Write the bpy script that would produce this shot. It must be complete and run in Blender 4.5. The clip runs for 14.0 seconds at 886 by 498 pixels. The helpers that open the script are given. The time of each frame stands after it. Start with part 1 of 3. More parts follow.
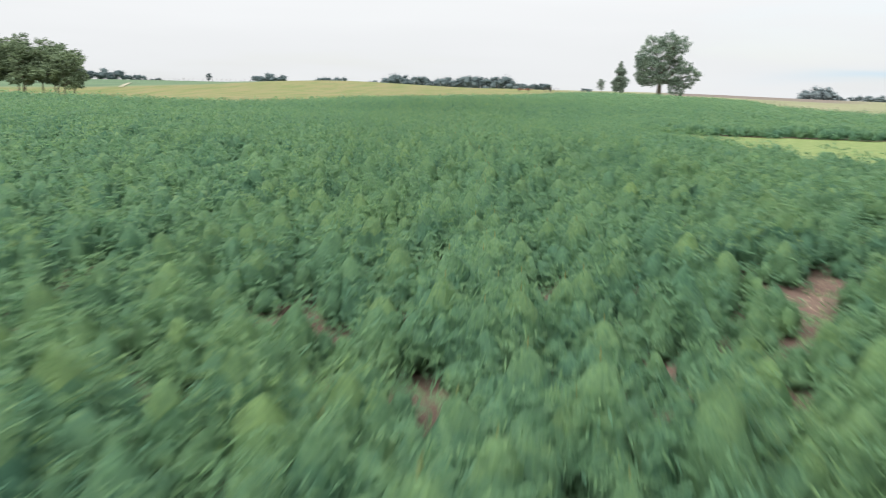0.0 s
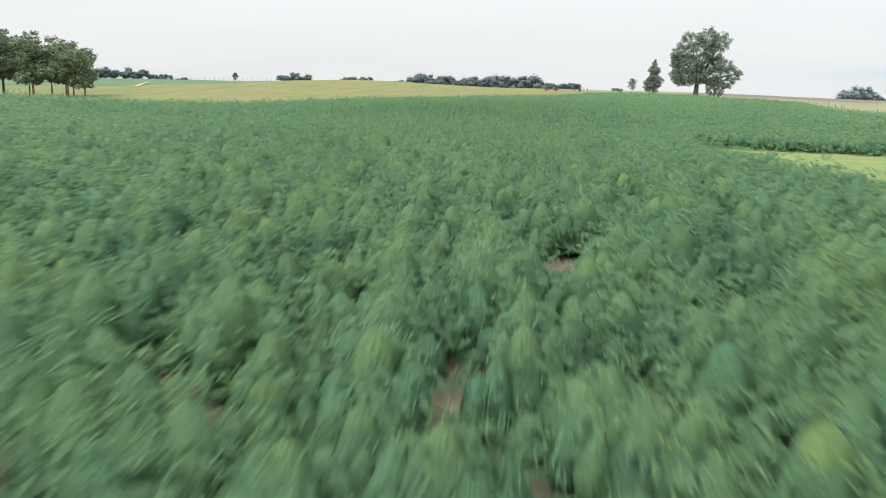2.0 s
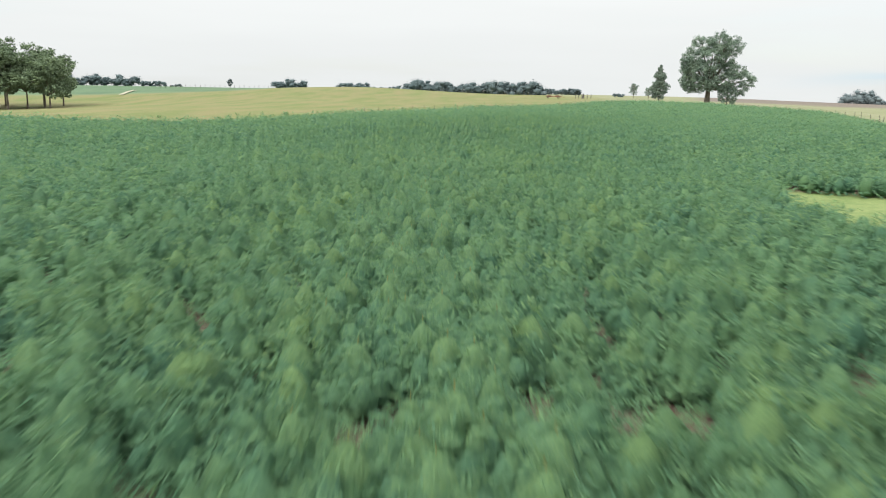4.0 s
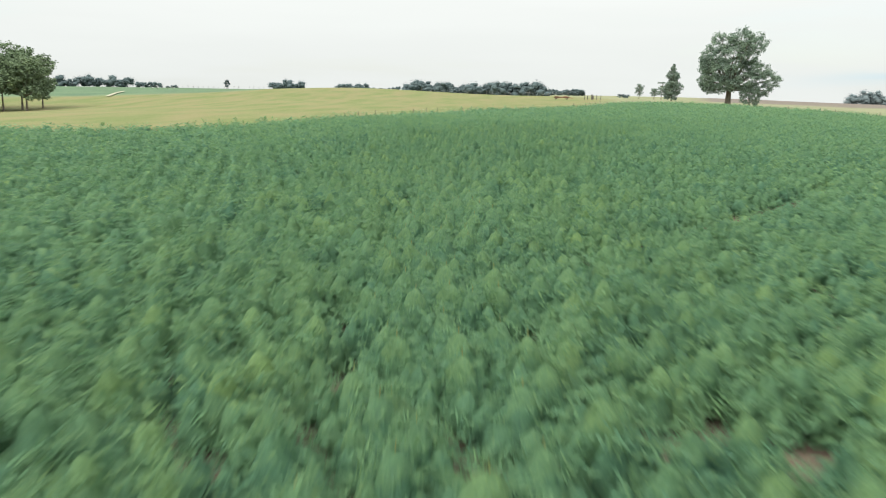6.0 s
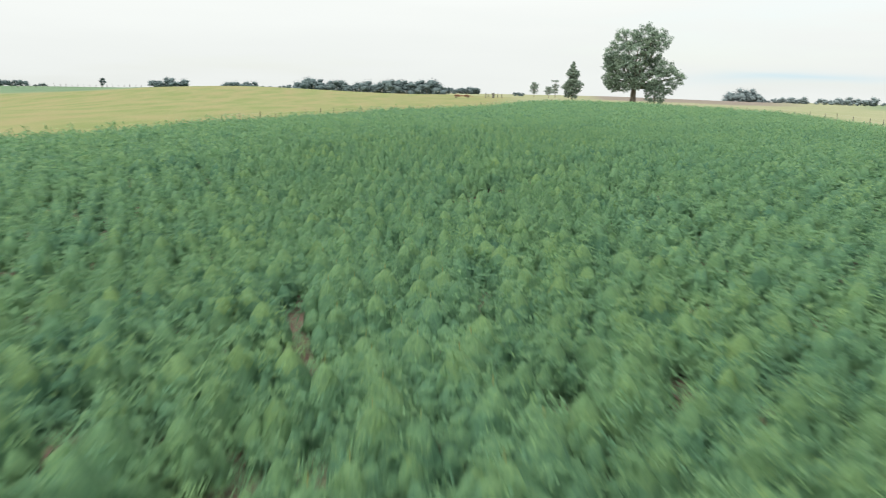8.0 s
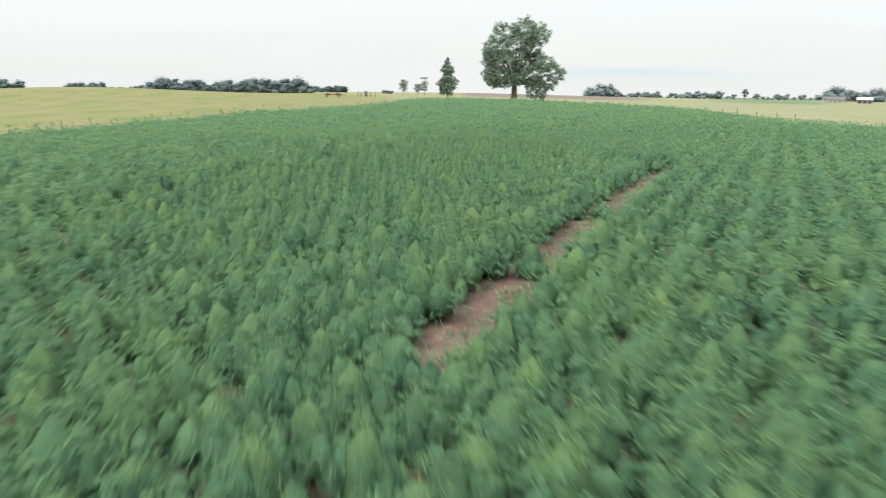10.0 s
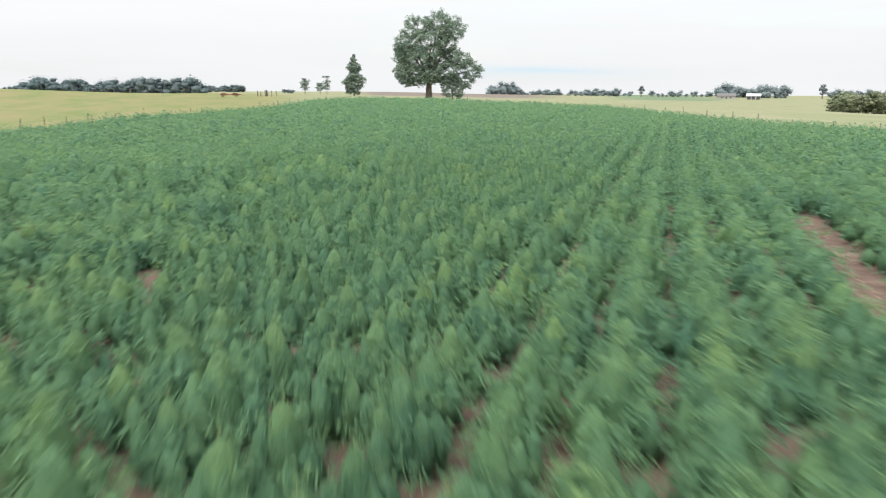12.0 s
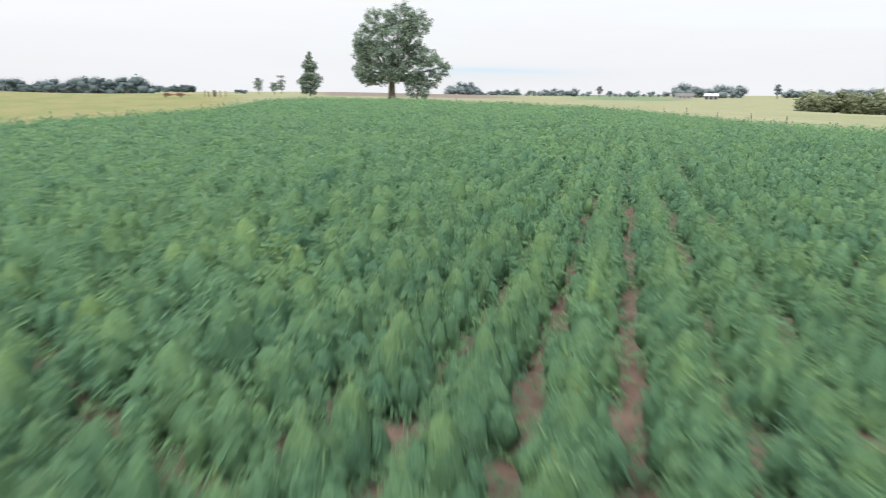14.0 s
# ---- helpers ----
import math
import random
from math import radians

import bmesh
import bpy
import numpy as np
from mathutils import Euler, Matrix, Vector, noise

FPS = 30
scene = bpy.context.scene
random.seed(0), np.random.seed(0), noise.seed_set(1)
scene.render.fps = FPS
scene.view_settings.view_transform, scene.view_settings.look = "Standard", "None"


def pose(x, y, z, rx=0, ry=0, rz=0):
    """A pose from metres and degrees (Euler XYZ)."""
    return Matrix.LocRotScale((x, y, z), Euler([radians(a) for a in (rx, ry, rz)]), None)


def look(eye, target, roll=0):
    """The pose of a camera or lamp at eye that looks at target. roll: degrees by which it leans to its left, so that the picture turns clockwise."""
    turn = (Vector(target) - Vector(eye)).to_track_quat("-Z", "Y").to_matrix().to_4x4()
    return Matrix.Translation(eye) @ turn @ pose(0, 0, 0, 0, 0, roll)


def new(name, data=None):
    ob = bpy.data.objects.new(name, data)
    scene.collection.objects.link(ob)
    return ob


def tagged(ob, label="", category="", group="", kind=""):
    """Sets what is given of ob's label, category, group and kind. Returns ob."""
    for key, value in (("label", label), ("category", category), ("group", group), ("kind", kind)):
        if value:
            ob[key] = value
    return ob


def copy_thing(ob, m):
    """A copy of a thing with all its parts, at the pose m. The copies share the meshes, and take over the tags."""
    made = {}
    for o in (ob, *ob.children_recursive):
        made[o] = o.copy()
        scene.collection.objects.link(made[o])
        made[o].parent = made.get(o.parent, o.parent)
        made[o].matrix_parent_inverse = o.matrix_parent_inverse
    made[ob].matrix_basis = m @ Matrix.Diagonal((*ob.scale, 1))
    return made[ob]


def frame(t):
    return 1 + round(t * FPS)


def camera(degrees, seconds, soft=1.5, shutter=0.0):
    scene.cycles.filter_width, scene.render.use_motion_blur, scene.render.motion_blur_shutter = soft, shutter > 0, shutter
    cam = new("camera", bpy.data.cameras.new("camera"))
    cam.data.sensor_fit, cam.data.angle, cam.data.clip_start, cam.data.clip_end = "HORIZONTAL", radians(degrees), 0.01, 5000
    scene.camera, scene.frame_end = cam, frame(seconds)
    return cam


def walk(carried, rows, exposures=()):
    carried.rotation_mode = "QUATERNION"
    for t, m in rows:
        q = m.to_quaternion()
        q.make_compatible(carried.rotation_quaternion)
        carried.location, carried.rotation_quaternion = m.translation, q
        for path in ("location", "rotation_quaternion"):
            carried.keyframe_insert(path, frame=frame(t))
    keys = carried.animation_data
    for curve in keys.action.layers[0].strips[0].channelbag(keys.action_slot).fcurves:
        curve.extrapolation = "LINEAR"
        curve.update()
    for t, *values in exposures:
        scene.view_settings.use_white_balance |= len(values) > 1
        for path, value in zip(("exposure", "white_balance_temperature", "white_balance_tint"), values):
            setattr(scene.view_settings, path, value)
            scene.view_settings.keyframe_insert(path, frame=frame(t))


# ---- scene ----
cam = camera(60.7, 14.0, 1.08, 0.8)
PATH = [
    (0, look((0.892, 4.663, 3.549), (0.905, 6.614, 3.113), 1.3)),
    (0.5, look((1.709, 7.954, 3.513), (1.645, 9.905, 3.076), 1.3)),
    (1, look((2.297, 11.256, 3.479), (2.234, 13.207, 3.042), 1.2)),
    (1.5, look((2.670, 14.499, 3.462), (2.609, 16.450, 3.024), 1.2)),
    (2, look((2.916, 17.715, 3.547), (2.856, 19.665, 3.108), 1.3)),
    (2.5, look((3.052, 20.916, 3.769), (2.992, 22.867, 3.333), 1.2)),
    (3, look((3.079, 24.149, 4.039), (3.018, 26.101, 3.606), 1.2)),
    (3.5, look((3.026, 27.381, 4.251), (2.965, 29.333, 3.818), 1.1)),
    (3.7, look((2.956, 28.713, 4.279), (2.899, 30.666, 3.851), 1.1)),
    (5.8, look((1.776, 43.340, 4.162), (1.714, 45.294, 3.737), 0.9)),
    (6, look((1.652, 44.751, 4.155), (1.595, 46.705, 3.730), 1.0)),
    (6.5, look((1.333, 48.266, 4.125), (1.342, 50.220, 3.701), 0.9)),
    (7, look((1.073, 51.640, 4.078), (1.146, 53.593, 3.654), 0.9)),
    (7.5, look((0.861, 55.023, 4.025), (1.002, 56.973, 3.602), 0.8)),
    (8, look((0.684, 58.425, 3.978), (0.897, 60.367, 3.554), 1.0)),
    (8.2, look((0.652, 59.782, 3.970), (0.890, 61.721, 3.542), 1.1)),
    (10.3, look((0.906, 74.172, 3.807), (1.492, 76.037, 3.382), 0.3)),
    (10.5, look((1.009, 75.547, 3.800), (1.621, 77.403, 3.375), 0.3)),
    (11, look((1.425, 78.991, 3.772), (2.099, 80.825, 3.347), 0.2)),
    (11.5, look((2.007, 82.397, 3.762), (2.737, 84.210, 3.334), 0.2)),
    (12, look((2.700, 85.760, 3.720), (3.475, 87.554, 3.292), 0.1)),
    (12.5, look((3.498, 89.028, 3.667), (4.292, 90.814, 3.240), 0.1)),
    (13, look((4.440, 92.243, 3.610), (5.232, 94.029, 3.183), 0.1)),
    (13.5, look((5.439, 95.414, 3.538), (6.241, 97.196, 3.112), 0.1)),
    (14, look((6.499, 98.585, 3.462), (7.373, 100.332, 3.035), 0.1)),
]
walk(cam, PATH, exposures=((0, 1.18, 6450, 9), (3.7, 1.18, 6500, 7), (6.5, 1.21, 6600, 4), (10.5, 1.24, 6550, 7), (12.5, 1.26, 6450, 10), (14, 1.25, 6400, 11)))

# ---- world and sun: a bright, thinly overcast day ----
world = bpy.data.worlds.new("overcast_sky")
scene.world = world
world.use_nodes = True
wn, wl = world.node_tree.nodes, world.node_tree.links
sky = wn.new("ShaderNodeTexSky")
sky.sky_type, sky.sun_disc = "NISHITA", False
SUN_EL, SUN_AZ = radians(53), radians(236)
sky.sun_elevation, sky.sun_rotation = SUN_EL, SUN_AZ
dim = wn.new("ShaderNodeVectorMath"); dim.operation = "SCALE"
dim.inputs["Scale"].default_value = 0.09
wl.new(sky.outputs[0], dim.inputs[0])
way = wn.new("ShaderNodeTexCoord")
squash = wn.new("ShaderNodeMapping")
squash.inputs["Scale"].default_value = (1.6, 1.6, 14.0)
squash.inputs["Location"].default_value = (0.35, 0.1, 0.2)
wl.new(way.outputs["Generated"], squash.inputs["Vector"])
cloud = wn.new("ShaderNodeTexNoise")
cloud.inputs["Scale"].default_value, cloud.inputs["Detail"].default_value = 1.4, 4
wl.new(squash.outputs[0], cloud.inputs["Vector"])
cover = wn.new("ShaderNodeMapRange")
cover.inputs["From Min"].default_value, cover.inputs["From Max"].default_value = 0.33, 0.47
cover.inputs["To Min"].default_value, cover.inputs["To Max"].default_value = 0.86, 1.0
wl.new(cloud.outputs["Fac"], cover.inputs["Value"])
veil = wn.new("ShaderNodeMix"); veil.data_type = "RGBA"
wl.new(cover.outputs[0], veil.inputs["Factor"])
wl.new(dim.outputs[0], veil.inputs["A"])
# a thin break in the cloud low over the far trees, where blue shows through
axes = wn.new("ShaderNodeSeparateXYZ"); wl.new(way.outputs["Generated"], axes.inputs[0])


def world_math(op, a, b=0.0):
    m = wn.new("ShaderNodeMath"); m.operation = op
    for i, v in enumerate((a, b)):
        if isinstance(v, (int, float)):
            m.inputs[i].default_value = v
        else:
            wl.new(v, m.inputs[i])
    return m.outputs[0]


# an overcast sky is dimmest at the horizon and brightest overhead
height_in_sky = world_math("POWER", world_math("MAXIMUM", axes.outputs["Z"], 0.0), 1.5)
glow = world_math("ADD", world_math("MULTIPLY", height_in_sky, 1.0), 0.380)
glow = world_math("MULTIPLY", glow, world_math("ADD", world_math("MULTIPLY", cloud.outputs["Fac"], 0.12), 0.94))
lit = wn.new("ShaderNodeVectorMath"); lit.operation = "SCALE"
lit.inputs[0].default_value = (0.99, 1.0, 1.015)
wl.new(glow, lit.inputs["Scale"]); wl.new(lit.outputs[0], veil.inputs["B"])
bearing = world_math("ARCTAN2", axes.outputs["X"], axes.outputs["Y"])
ragged = world_math("MULTIPLY", world_math("SUBTRACT", cloud.outputs["Fac"], 0.5), 0.05)
rise = world_math("ADD", world_math("SUBTRACT", axes.outputs["Z"], 0.0105), ragged)
fall = world_math("ADD", world_math("POWER", world_math("DIVIDE", rise, 0.0065), 2.0), world_math("POWER", world_math("DIVIDE", world_math("SUBTRACT", bearing, 0.53), 0.10), 2.0))
gap = world_math("MULTIPLY", world_math("EXPONENT", world_math("MULTIPLY", fall, -1.0)), 0.6)
torn = wn.new("ShaderNodeMix"); torn.data_type = "RGBA"
wl.new(gap, torn.inputs["Factor"]); wl.new(veil.outputs["Result"], torn.inputs["A"])
torn.inputs["B"].default_value = (0.26, 0.345, 0.41, 1)
wl.new(torn.outputs["Result"], wn["Background"].inputs["Color"])
wn["Background"].inputs["Strength"].default_value = 1.0

sun = new("sun", bpy.data.lights.new("sun", "SUN"))
sun.data.energy, sun.data.angle, sun.data.color = 1.62, radians(30), (1.0, 0.96, 0.9)
sun.matrix_basis = look((0, 0, 60), (60 * -math.sin(SUN_AZ) * math.cos(SUN_EL), 60 * -math.cos(SUN_AZ) * math.cos(SUN_EL), 60 - 60 * math.sin(SUN_EL)))

# ---- materials ----
def material(name, rough=0.8, spec=0.3):
    m = bpy.data.materials.new(name)
    m.use_nodes = True
    b = m.node_tree.nodes["Principled BSDF"]
    b.inputs["Roughness"].default_value = rough
    b.inputs["Specular IOR Level"].default_value = spec
    return m, m.node_tree.nodes, m.node_tree.links, b


def noise_node(n, l, scale, detail=3.0, stretch=None, where="Object"):
    tc = n.new("ShaderNodeTexCoord")
    src = tc.outputs[where]
    if stretch:
        mp = n.new("ShaderNodeMapping")
        mp.inputs["Scale"].default_value = stretch
        l.new(src, mp.inputs["Vector"])
        src = mp.outputs[0]
    t = n.new("ShaderNodeTexNoise")
    t.inputs["Scale"].default_value, t.inputs["Detail"].default_value = scale, detail
    l.new(src, t.inputs["Vector"])
    return t.outputs["Fac"]


def ramp(n, l, fac, stops):
    r = n.new("ShaderNodeValToRGB")
    while len(r.color_ramp.elements) < len(stops):
        r.color_ramp.elements.new(0.5)
    for e, (p, c) in zip(r.color_ramp.elements, stops):
        e.position, e.color = p, (*c, 1)
    l.new(fac, r.inputs["Fac"])
    return r.outputs["Color"]


def blend(n, l, fac, a, b, mode="MIX"):
    x = n.new("ShaderNodeMix"); x.data_type = "RGBA"; x.blend_type = mode
    for sock, v in (("Factor", fac), ("A", a), ("B", b)):
        if isinstance(v, (int, float)):
            x.inputs[sock].default_value = v
        elif isinstance(v, tuple):
            x.inputs[sock].default_value = (*v, 1)
        else:
            l.new(v, x.inputs[sock])
    return x.outputs["Result"]


def foliage(name, dark, mid, light, patch=0.6, shine=0.35, through_light=0.3, tufts=0):
    """Leaves: each leaf its own tone, drifting over the plant, and letting some light through."""
    m, n, l, b = material(name, 0.65, shine)
    g = n.new("ShaderNodeNewGeometry")
    leafy = ramp(n, l, g.outputs["Random Per Island"], ((0.0, dark), (0.5, mid), (1.0, light)))
    area = noise_node(n, l, patch, 3)
    warm = ramp(n, l, area, ((0.32, dark), (0.5, mid), (0.7, light)))
    col = blend(n, l, 0.6, leafy, warm)
    if tufts:
        fine = noise_node(n, l, tufts, 3, (1, 1, 0.5))
        col = blend(n, l, 1.0, col, ramp(n, l, fine, ((0.34, (0.82, 0.86, 0.92)), (0.5, (1.0, 1.0, 1.0)), (0.68, (1.20, 1.16, 1.06)))), "MULTIPLY")
        bp = n.new("ShaderNodeBump")
        bp.inputs["Strength"].default_value, bp.inputs["Distance"].default_value = 0.7, 0.08
        l.new(fine, bp.inputs["Height"]); l.new(bp.outputs[0], b.inputs["Normal"])
    l.new(col, b.inputs["Base Color"])
    tr = n.new("ShaderNodeBsdfTranslucent")
    l.new(col, tr.inputs["Color"])
    mix = n.new("ShaderNodeMixShader")
    mix.inputs[0].default_value = through_light
    l.new(b.outputs[0], mix.inputs[1]); l.new(tr.outputs[0], mix.inputs[2])
    l.new(mix.outputs[0], n["Material Output"].inputs["Surface"])
    return m


def plain(name, a, b_, scale, rough=0.8, spec=0.2, bump=0.0, stretch=None, metal=0.0):
    """Two tones mixed by a coarse and a fine grain."""
    m, n, l, b = material(name, rough, spec)
    c1 = ramp(n, l, noise_node(n, l, scale, 4, stretch), ((0.35, a), (0.65, b_)))
    fine = ramp(n, l, noise_node(n, l, scale * 9, 2, stretch), ((0.3, (0.8, 0.8, 0.8)), (0.7, (1.1, 1.1, 1.1))))
    l.new(blend(n, l, 1.0, c1, fine, "MULTIPLY"), b.inputs["Base Color"])
    b.inputs["Metallic"].default_value = metal
    if bump:
        bp = n.new("ShaderNodeBump")
        bp.inputs["Strength"].default_value, bp.inputs["Distance"].default_value = bump, 0.05
        l.new(noise_node(n, l, scale * 4, 4, stretch), bp.inputs["Height"])
        l.new(bp.outputs[0], b.inputs["Normal"])
    return m


HEMP = foliage("hemp_leaf", (0.072, 0.176, 0.112), (0.114, 0.228, 0.122), (0.166, 0.288, 0.126), 0.5, 0.3, 0.48, 34)
TIPS = foliage("young_hemp_leaf", (0.092, 0.204, 0.118), (0.137, 0.248, 0.120), (0.196, 0.308, 0.118), 0.6, 0.3, 0.48, 34)
STRAW = plain("dry_straw", (0.36, 0.30, 0.19), (0.48, 0.41, 0.27), 5)
STEM = plain("hemp_stem", (0.16, 0.20, 0.07), (0.24, 0.24, 0.10), 6)
OAK = foliage("oak_leaf", (0.116, 0.165, 0.134), (0.160, 0.217, 0.164), (0.206, 0.268, 0.186), 0.35, 0.12, 0.12)
GROVE = foliage("grove_leaf", (0.088, 0.124, 0.081), (0.127, 0.176, 0.100), (0.173, 0.229, 0.117), 0.25, 0.2, 0.15)
PINE = foliage("conifer_leaf", (0.118, 0.162, 0.134), (0.160, 0.210, 0.166), (0.206, 0.256, 0.192), 0.5, 0.2, 0.15)
# haze is painted into these far leaves: WOODS bluer, HAZY bluer and paler
WOODS = foliage("hazed_far_wood_leaf", (0.074, 0.099, 0.105), (0.083, 0.111, 0.115), (0.093, 0.121, 0.122), 0.08, 0.04, 0.0)
HAZY = foliage("hazed_distant_leaf", (0.122, 0.152, 0.160), (0.133, 0.165, 0.172), (0.146, 0.178, 0.183), 0.08, 0.04, 0.0)
SCRUB = foliage("scrub_leaf", (0.096, 0.118, 0.072), (0.134, 0.156, 0.090), (0.172, 0.192, 0.108), 0.3, 0.2, 0.1)
BARK = plain("bark", (0.10, 0.085, 0.07), (0.20, 0.17, 0.14), 1.2, 0.9, 0.1, 0.6, (3, 3, 0.6))
POST = plain("weathered_post", (0.085, 0.08, 0.07), (0.15, 0.14, 0.12), 4, 0.9, 0.1, 0.3, (3, 3, 0.5))
WIRE = plain("fence_wire", (0.30, 0.30, 0.30), (0.42, 0.41, 0.40), 5, 0.5, 0.4, 0, None, 0.8)
TRACK = plain("pale_track", (0.27, 0.25, 0.18), (0.36, 0.33, 0.25), 0.6)
RED = plain("red_paint", (0.22, 0.065, 0.045), (0.30, 0.11, 0.07), 1.5, 0.6, 0.3)
TYRE = plain("dusty_tyre", (0.085, 0.065, 0.055), (0.12, 0.09, 0.075), 5)
RUST = plain("rusty_steel", (0.16, 0.085, 0.055), (0.23, 0.13, 0.085), 3)
WHITE = plain("white_sheet", (0.40, 0.42, 0.45), (0.47, 0.49, 0.52), 0.5, 0.5)
WALLS = plain("barn_boards", (0.25, 0.24, 0.23), (0.35, 0.33, 0.31), 0.8)
DARK = plain("dark_opening", (0.04, 0.04, 0.045), (0.06, 0.06, 0.065), 1.0)
BROWNROOF = plain("brown_shingle", (0.105, 0.102, 0.102), (0.140, 0.134, 0.130), 0.8)


def ground_material():
    """Red soil under the crop, mown hay, bright grass, far green fields, pale pasture and a ploughed strip, by the cover of each place."""
    m, n, l, b = material("fields", 0.95, 0.1)
    at = n.new("ShaderNodeAttribute"); at.attribute_name = "cover"
    at2 = n.new("ShaderNodeAttribute"); at2.attribute_name = "cover_more"
    s = n.new("ShaderNodeSeparateColor"); l.new(at.outputs["Color"], s.inputs[0])
    s2 = n.new("ShaderNodeSeparateColor"); l.new(at2.outputs["Color"], s2.inputs[0])
    big, fine = noise_node(n, l, 0.05, 5), noise_node(n, l, 1.3, 4)
    streak = noise_node(n, l, 0.10, 9, (1.5, 0.4, 1))
    soil = ramp(n, l, noise_node(n, l, 2.2, 6), ((0.3, (0.086, 0.059, 0.048)), (0.7, (0.130, 0.090, 0.073))))
    hay = ramp(n, l, streak, ((0.36, (0.118, 0.140, 0.052)), (0.5, (0.146, 0.150, 0.065)), (0.64, (0.168, 0.152, 0.074))))
    grass = ramp(n, l, fine, ((0.3, (0.112, 0.160, 0.056)), (0.7, (0.172, 0.206, 0.082))))
    green = ramp(n, l, big, ((0.35, (0.072, 0.118, 0.070)), (0.65, (0.100, 0.148, 0.084))))
    tan = ramp(n, l, streak, ((0.3, (0.150, 0.168, 0.088)), (0.7, (0.206, 0.200, 0.124))))
    plough = ramp(n, l, fine, ((0.3, (0.118, 0.098, 0.084)), (0.7, (0.156, 0.130, 0.112))))
    col = blend(n, l, s.outputs["Green"], tan, hay)
    col = blend(n, l, s.outputs["Blue"], col, green)
    col = blend(n, l, s2.outputs["Green"], col, plough)
    col = blend(n, l, s.outputs["Red"], col, soil)
    col = blend(n, l, s2.outputs["Red"], col, grass)
    grain = ramp(n, l, noise_node(n, l, 7, 3), ((0.3, (0.82, 0.82, 0.82)), (0.7, (1.12, 1.12, 1.12))))
    l.new(blend(n, l, 1.0, col, grain, "MULTIPLY"), b.inputs["Base Color"])
    bp = n.new("ShaderNodeBump")
    bp.inputs["Strength"].default_value, bp.inputs["Distance"].default_value = 0.7, 0.06
    l.new(noise_node(n, l, 5, 5), bp.inputs["Height"])
    l.new(bp.outputs[0], b.inputs["Normal"])
    return m


FIELDS = ground_material()


# ---- mesh helpers ----
def mesh_from(name, pieces, *mats):
    """One mesh out of (vertices, faces, material slot, smooth) pieces; the faces of one piece all have the same number of corners."""
    vs, loops, totals, slots, soft, off = [], [], [], [], [], 0
    for v, f, *slot in pieces:
        vs.append(v.reshape(-1, 3)); loops.append((f + off).ravel())
        slots.append(np.full(len(f), slot[0] if slot else 0))
        soft.append(np.full(len(f), len(slot) > 1))
        totals.append(np.full(len(f), f.shape[1])); off += len(vs[-1])
    vs, loops, totals = np.concatenate(vs), np.concatenate(loops), np.concatenate(totals)
    me = bpy.data.meshes.new(name)
    me.vertices.add(len(vs)); me.vertices.foreach_set("co", vs.astype(np.float32).ravel())
    me.loops.add(len(loops)); me.loops.foreach_set("vertex_index", loops.astype(np.int32))
    me.polygons.add(len(totals))
    me.polygons.foreach_set("loop_start", np.concatenate(([0], np.cumsum(totals)[:-1])).astype(np.int32))
    me.polygons.foreach_set("material_index", np.concatenate(slots).astype(np.int32))
    me.polygons.foreach_set("use_smooth", np.concatenate(soft))
    me.update(calc_edges=True)
    for m in mats:
        me.materials.append(m)
    return me


def part(name, pieces, mat, parent=None, label=""):
    ob = new(name, mesh_from(name, pieces, *(mat if isinstance(mat, tuple) else (mat,))))
    ob.parent = parent
    return tagged(ob, label)


def empty(name, m):
    ob = new(name)
    ob.empty_display_size = 0.2
    ob.matrix_basis = m
    return ob


def box(x0, y0, z0, x1, y1, z1):
    v = np.array([(x, y, z) for z in (z0, z1) for y in (y0, y1) for x in (x0, x1)], float)
    f = np.array([(0, 2, 3, 1), (4, 5, 7, 6), (0, 1, 5, 4), (2, 6, 7, 3), (0, 4, 6, 2), (1, 3, 7, 5)])
    return v, f


def tube(points, radii, sides=7, rng=None, rough=0.0):
    """A tapered tube along a line of points."""
    p = np.array(points, float); rings = []
    for i in range(len(p)):
        d = p[min(i + 1, len(p) - 1)] - p[max(i - 1, 0)]
        d /= np.linalg.norm(d) + 1e-9
        a = np.cross(d, (0.31, 0.9, 0.2)); a /= np.linalg.norm(a)
        b = np.cross(d, a)
        t = np.linspace(0, 2 * np.pi, sides, endpoint=False)
        r = radii[i] * (1 + (rng.uniform(-rough, rough, sides) if rng is not None else 0))
        rings.append(p[i] + np.outer(np.cos(t) * r, a) + np.outer(np.sin(t) * r, b))
    v = np.concatenate(rings)
    f = np.array([(i * sides + j, i * sides + (j + 1) % sides, (i + 1) * sides + (j + 1) % sides, (i + 1) * sides + j)
                  for i in range(len(p) - 1) for j in range(sides)])
    return v, f


def unit(v):
    return v / (np.linalg.norm(v, axis=-1, keepdims=True) + 1e-9)


def kites(base, way, side, length, width):
    """Leaf blades: kites from base along way, as wide as width across side."""
    mid = base + way * (length * 0.42)[:, None]
    v = np.stack((base, mid - side * (width / 2)[:, None], base + way * length[:, None], mid + side * (width / 2)[:, None]), 1)
    return v.reshape(-1, 3), np.arange(4 * len(base)).reshape(-1, 4)


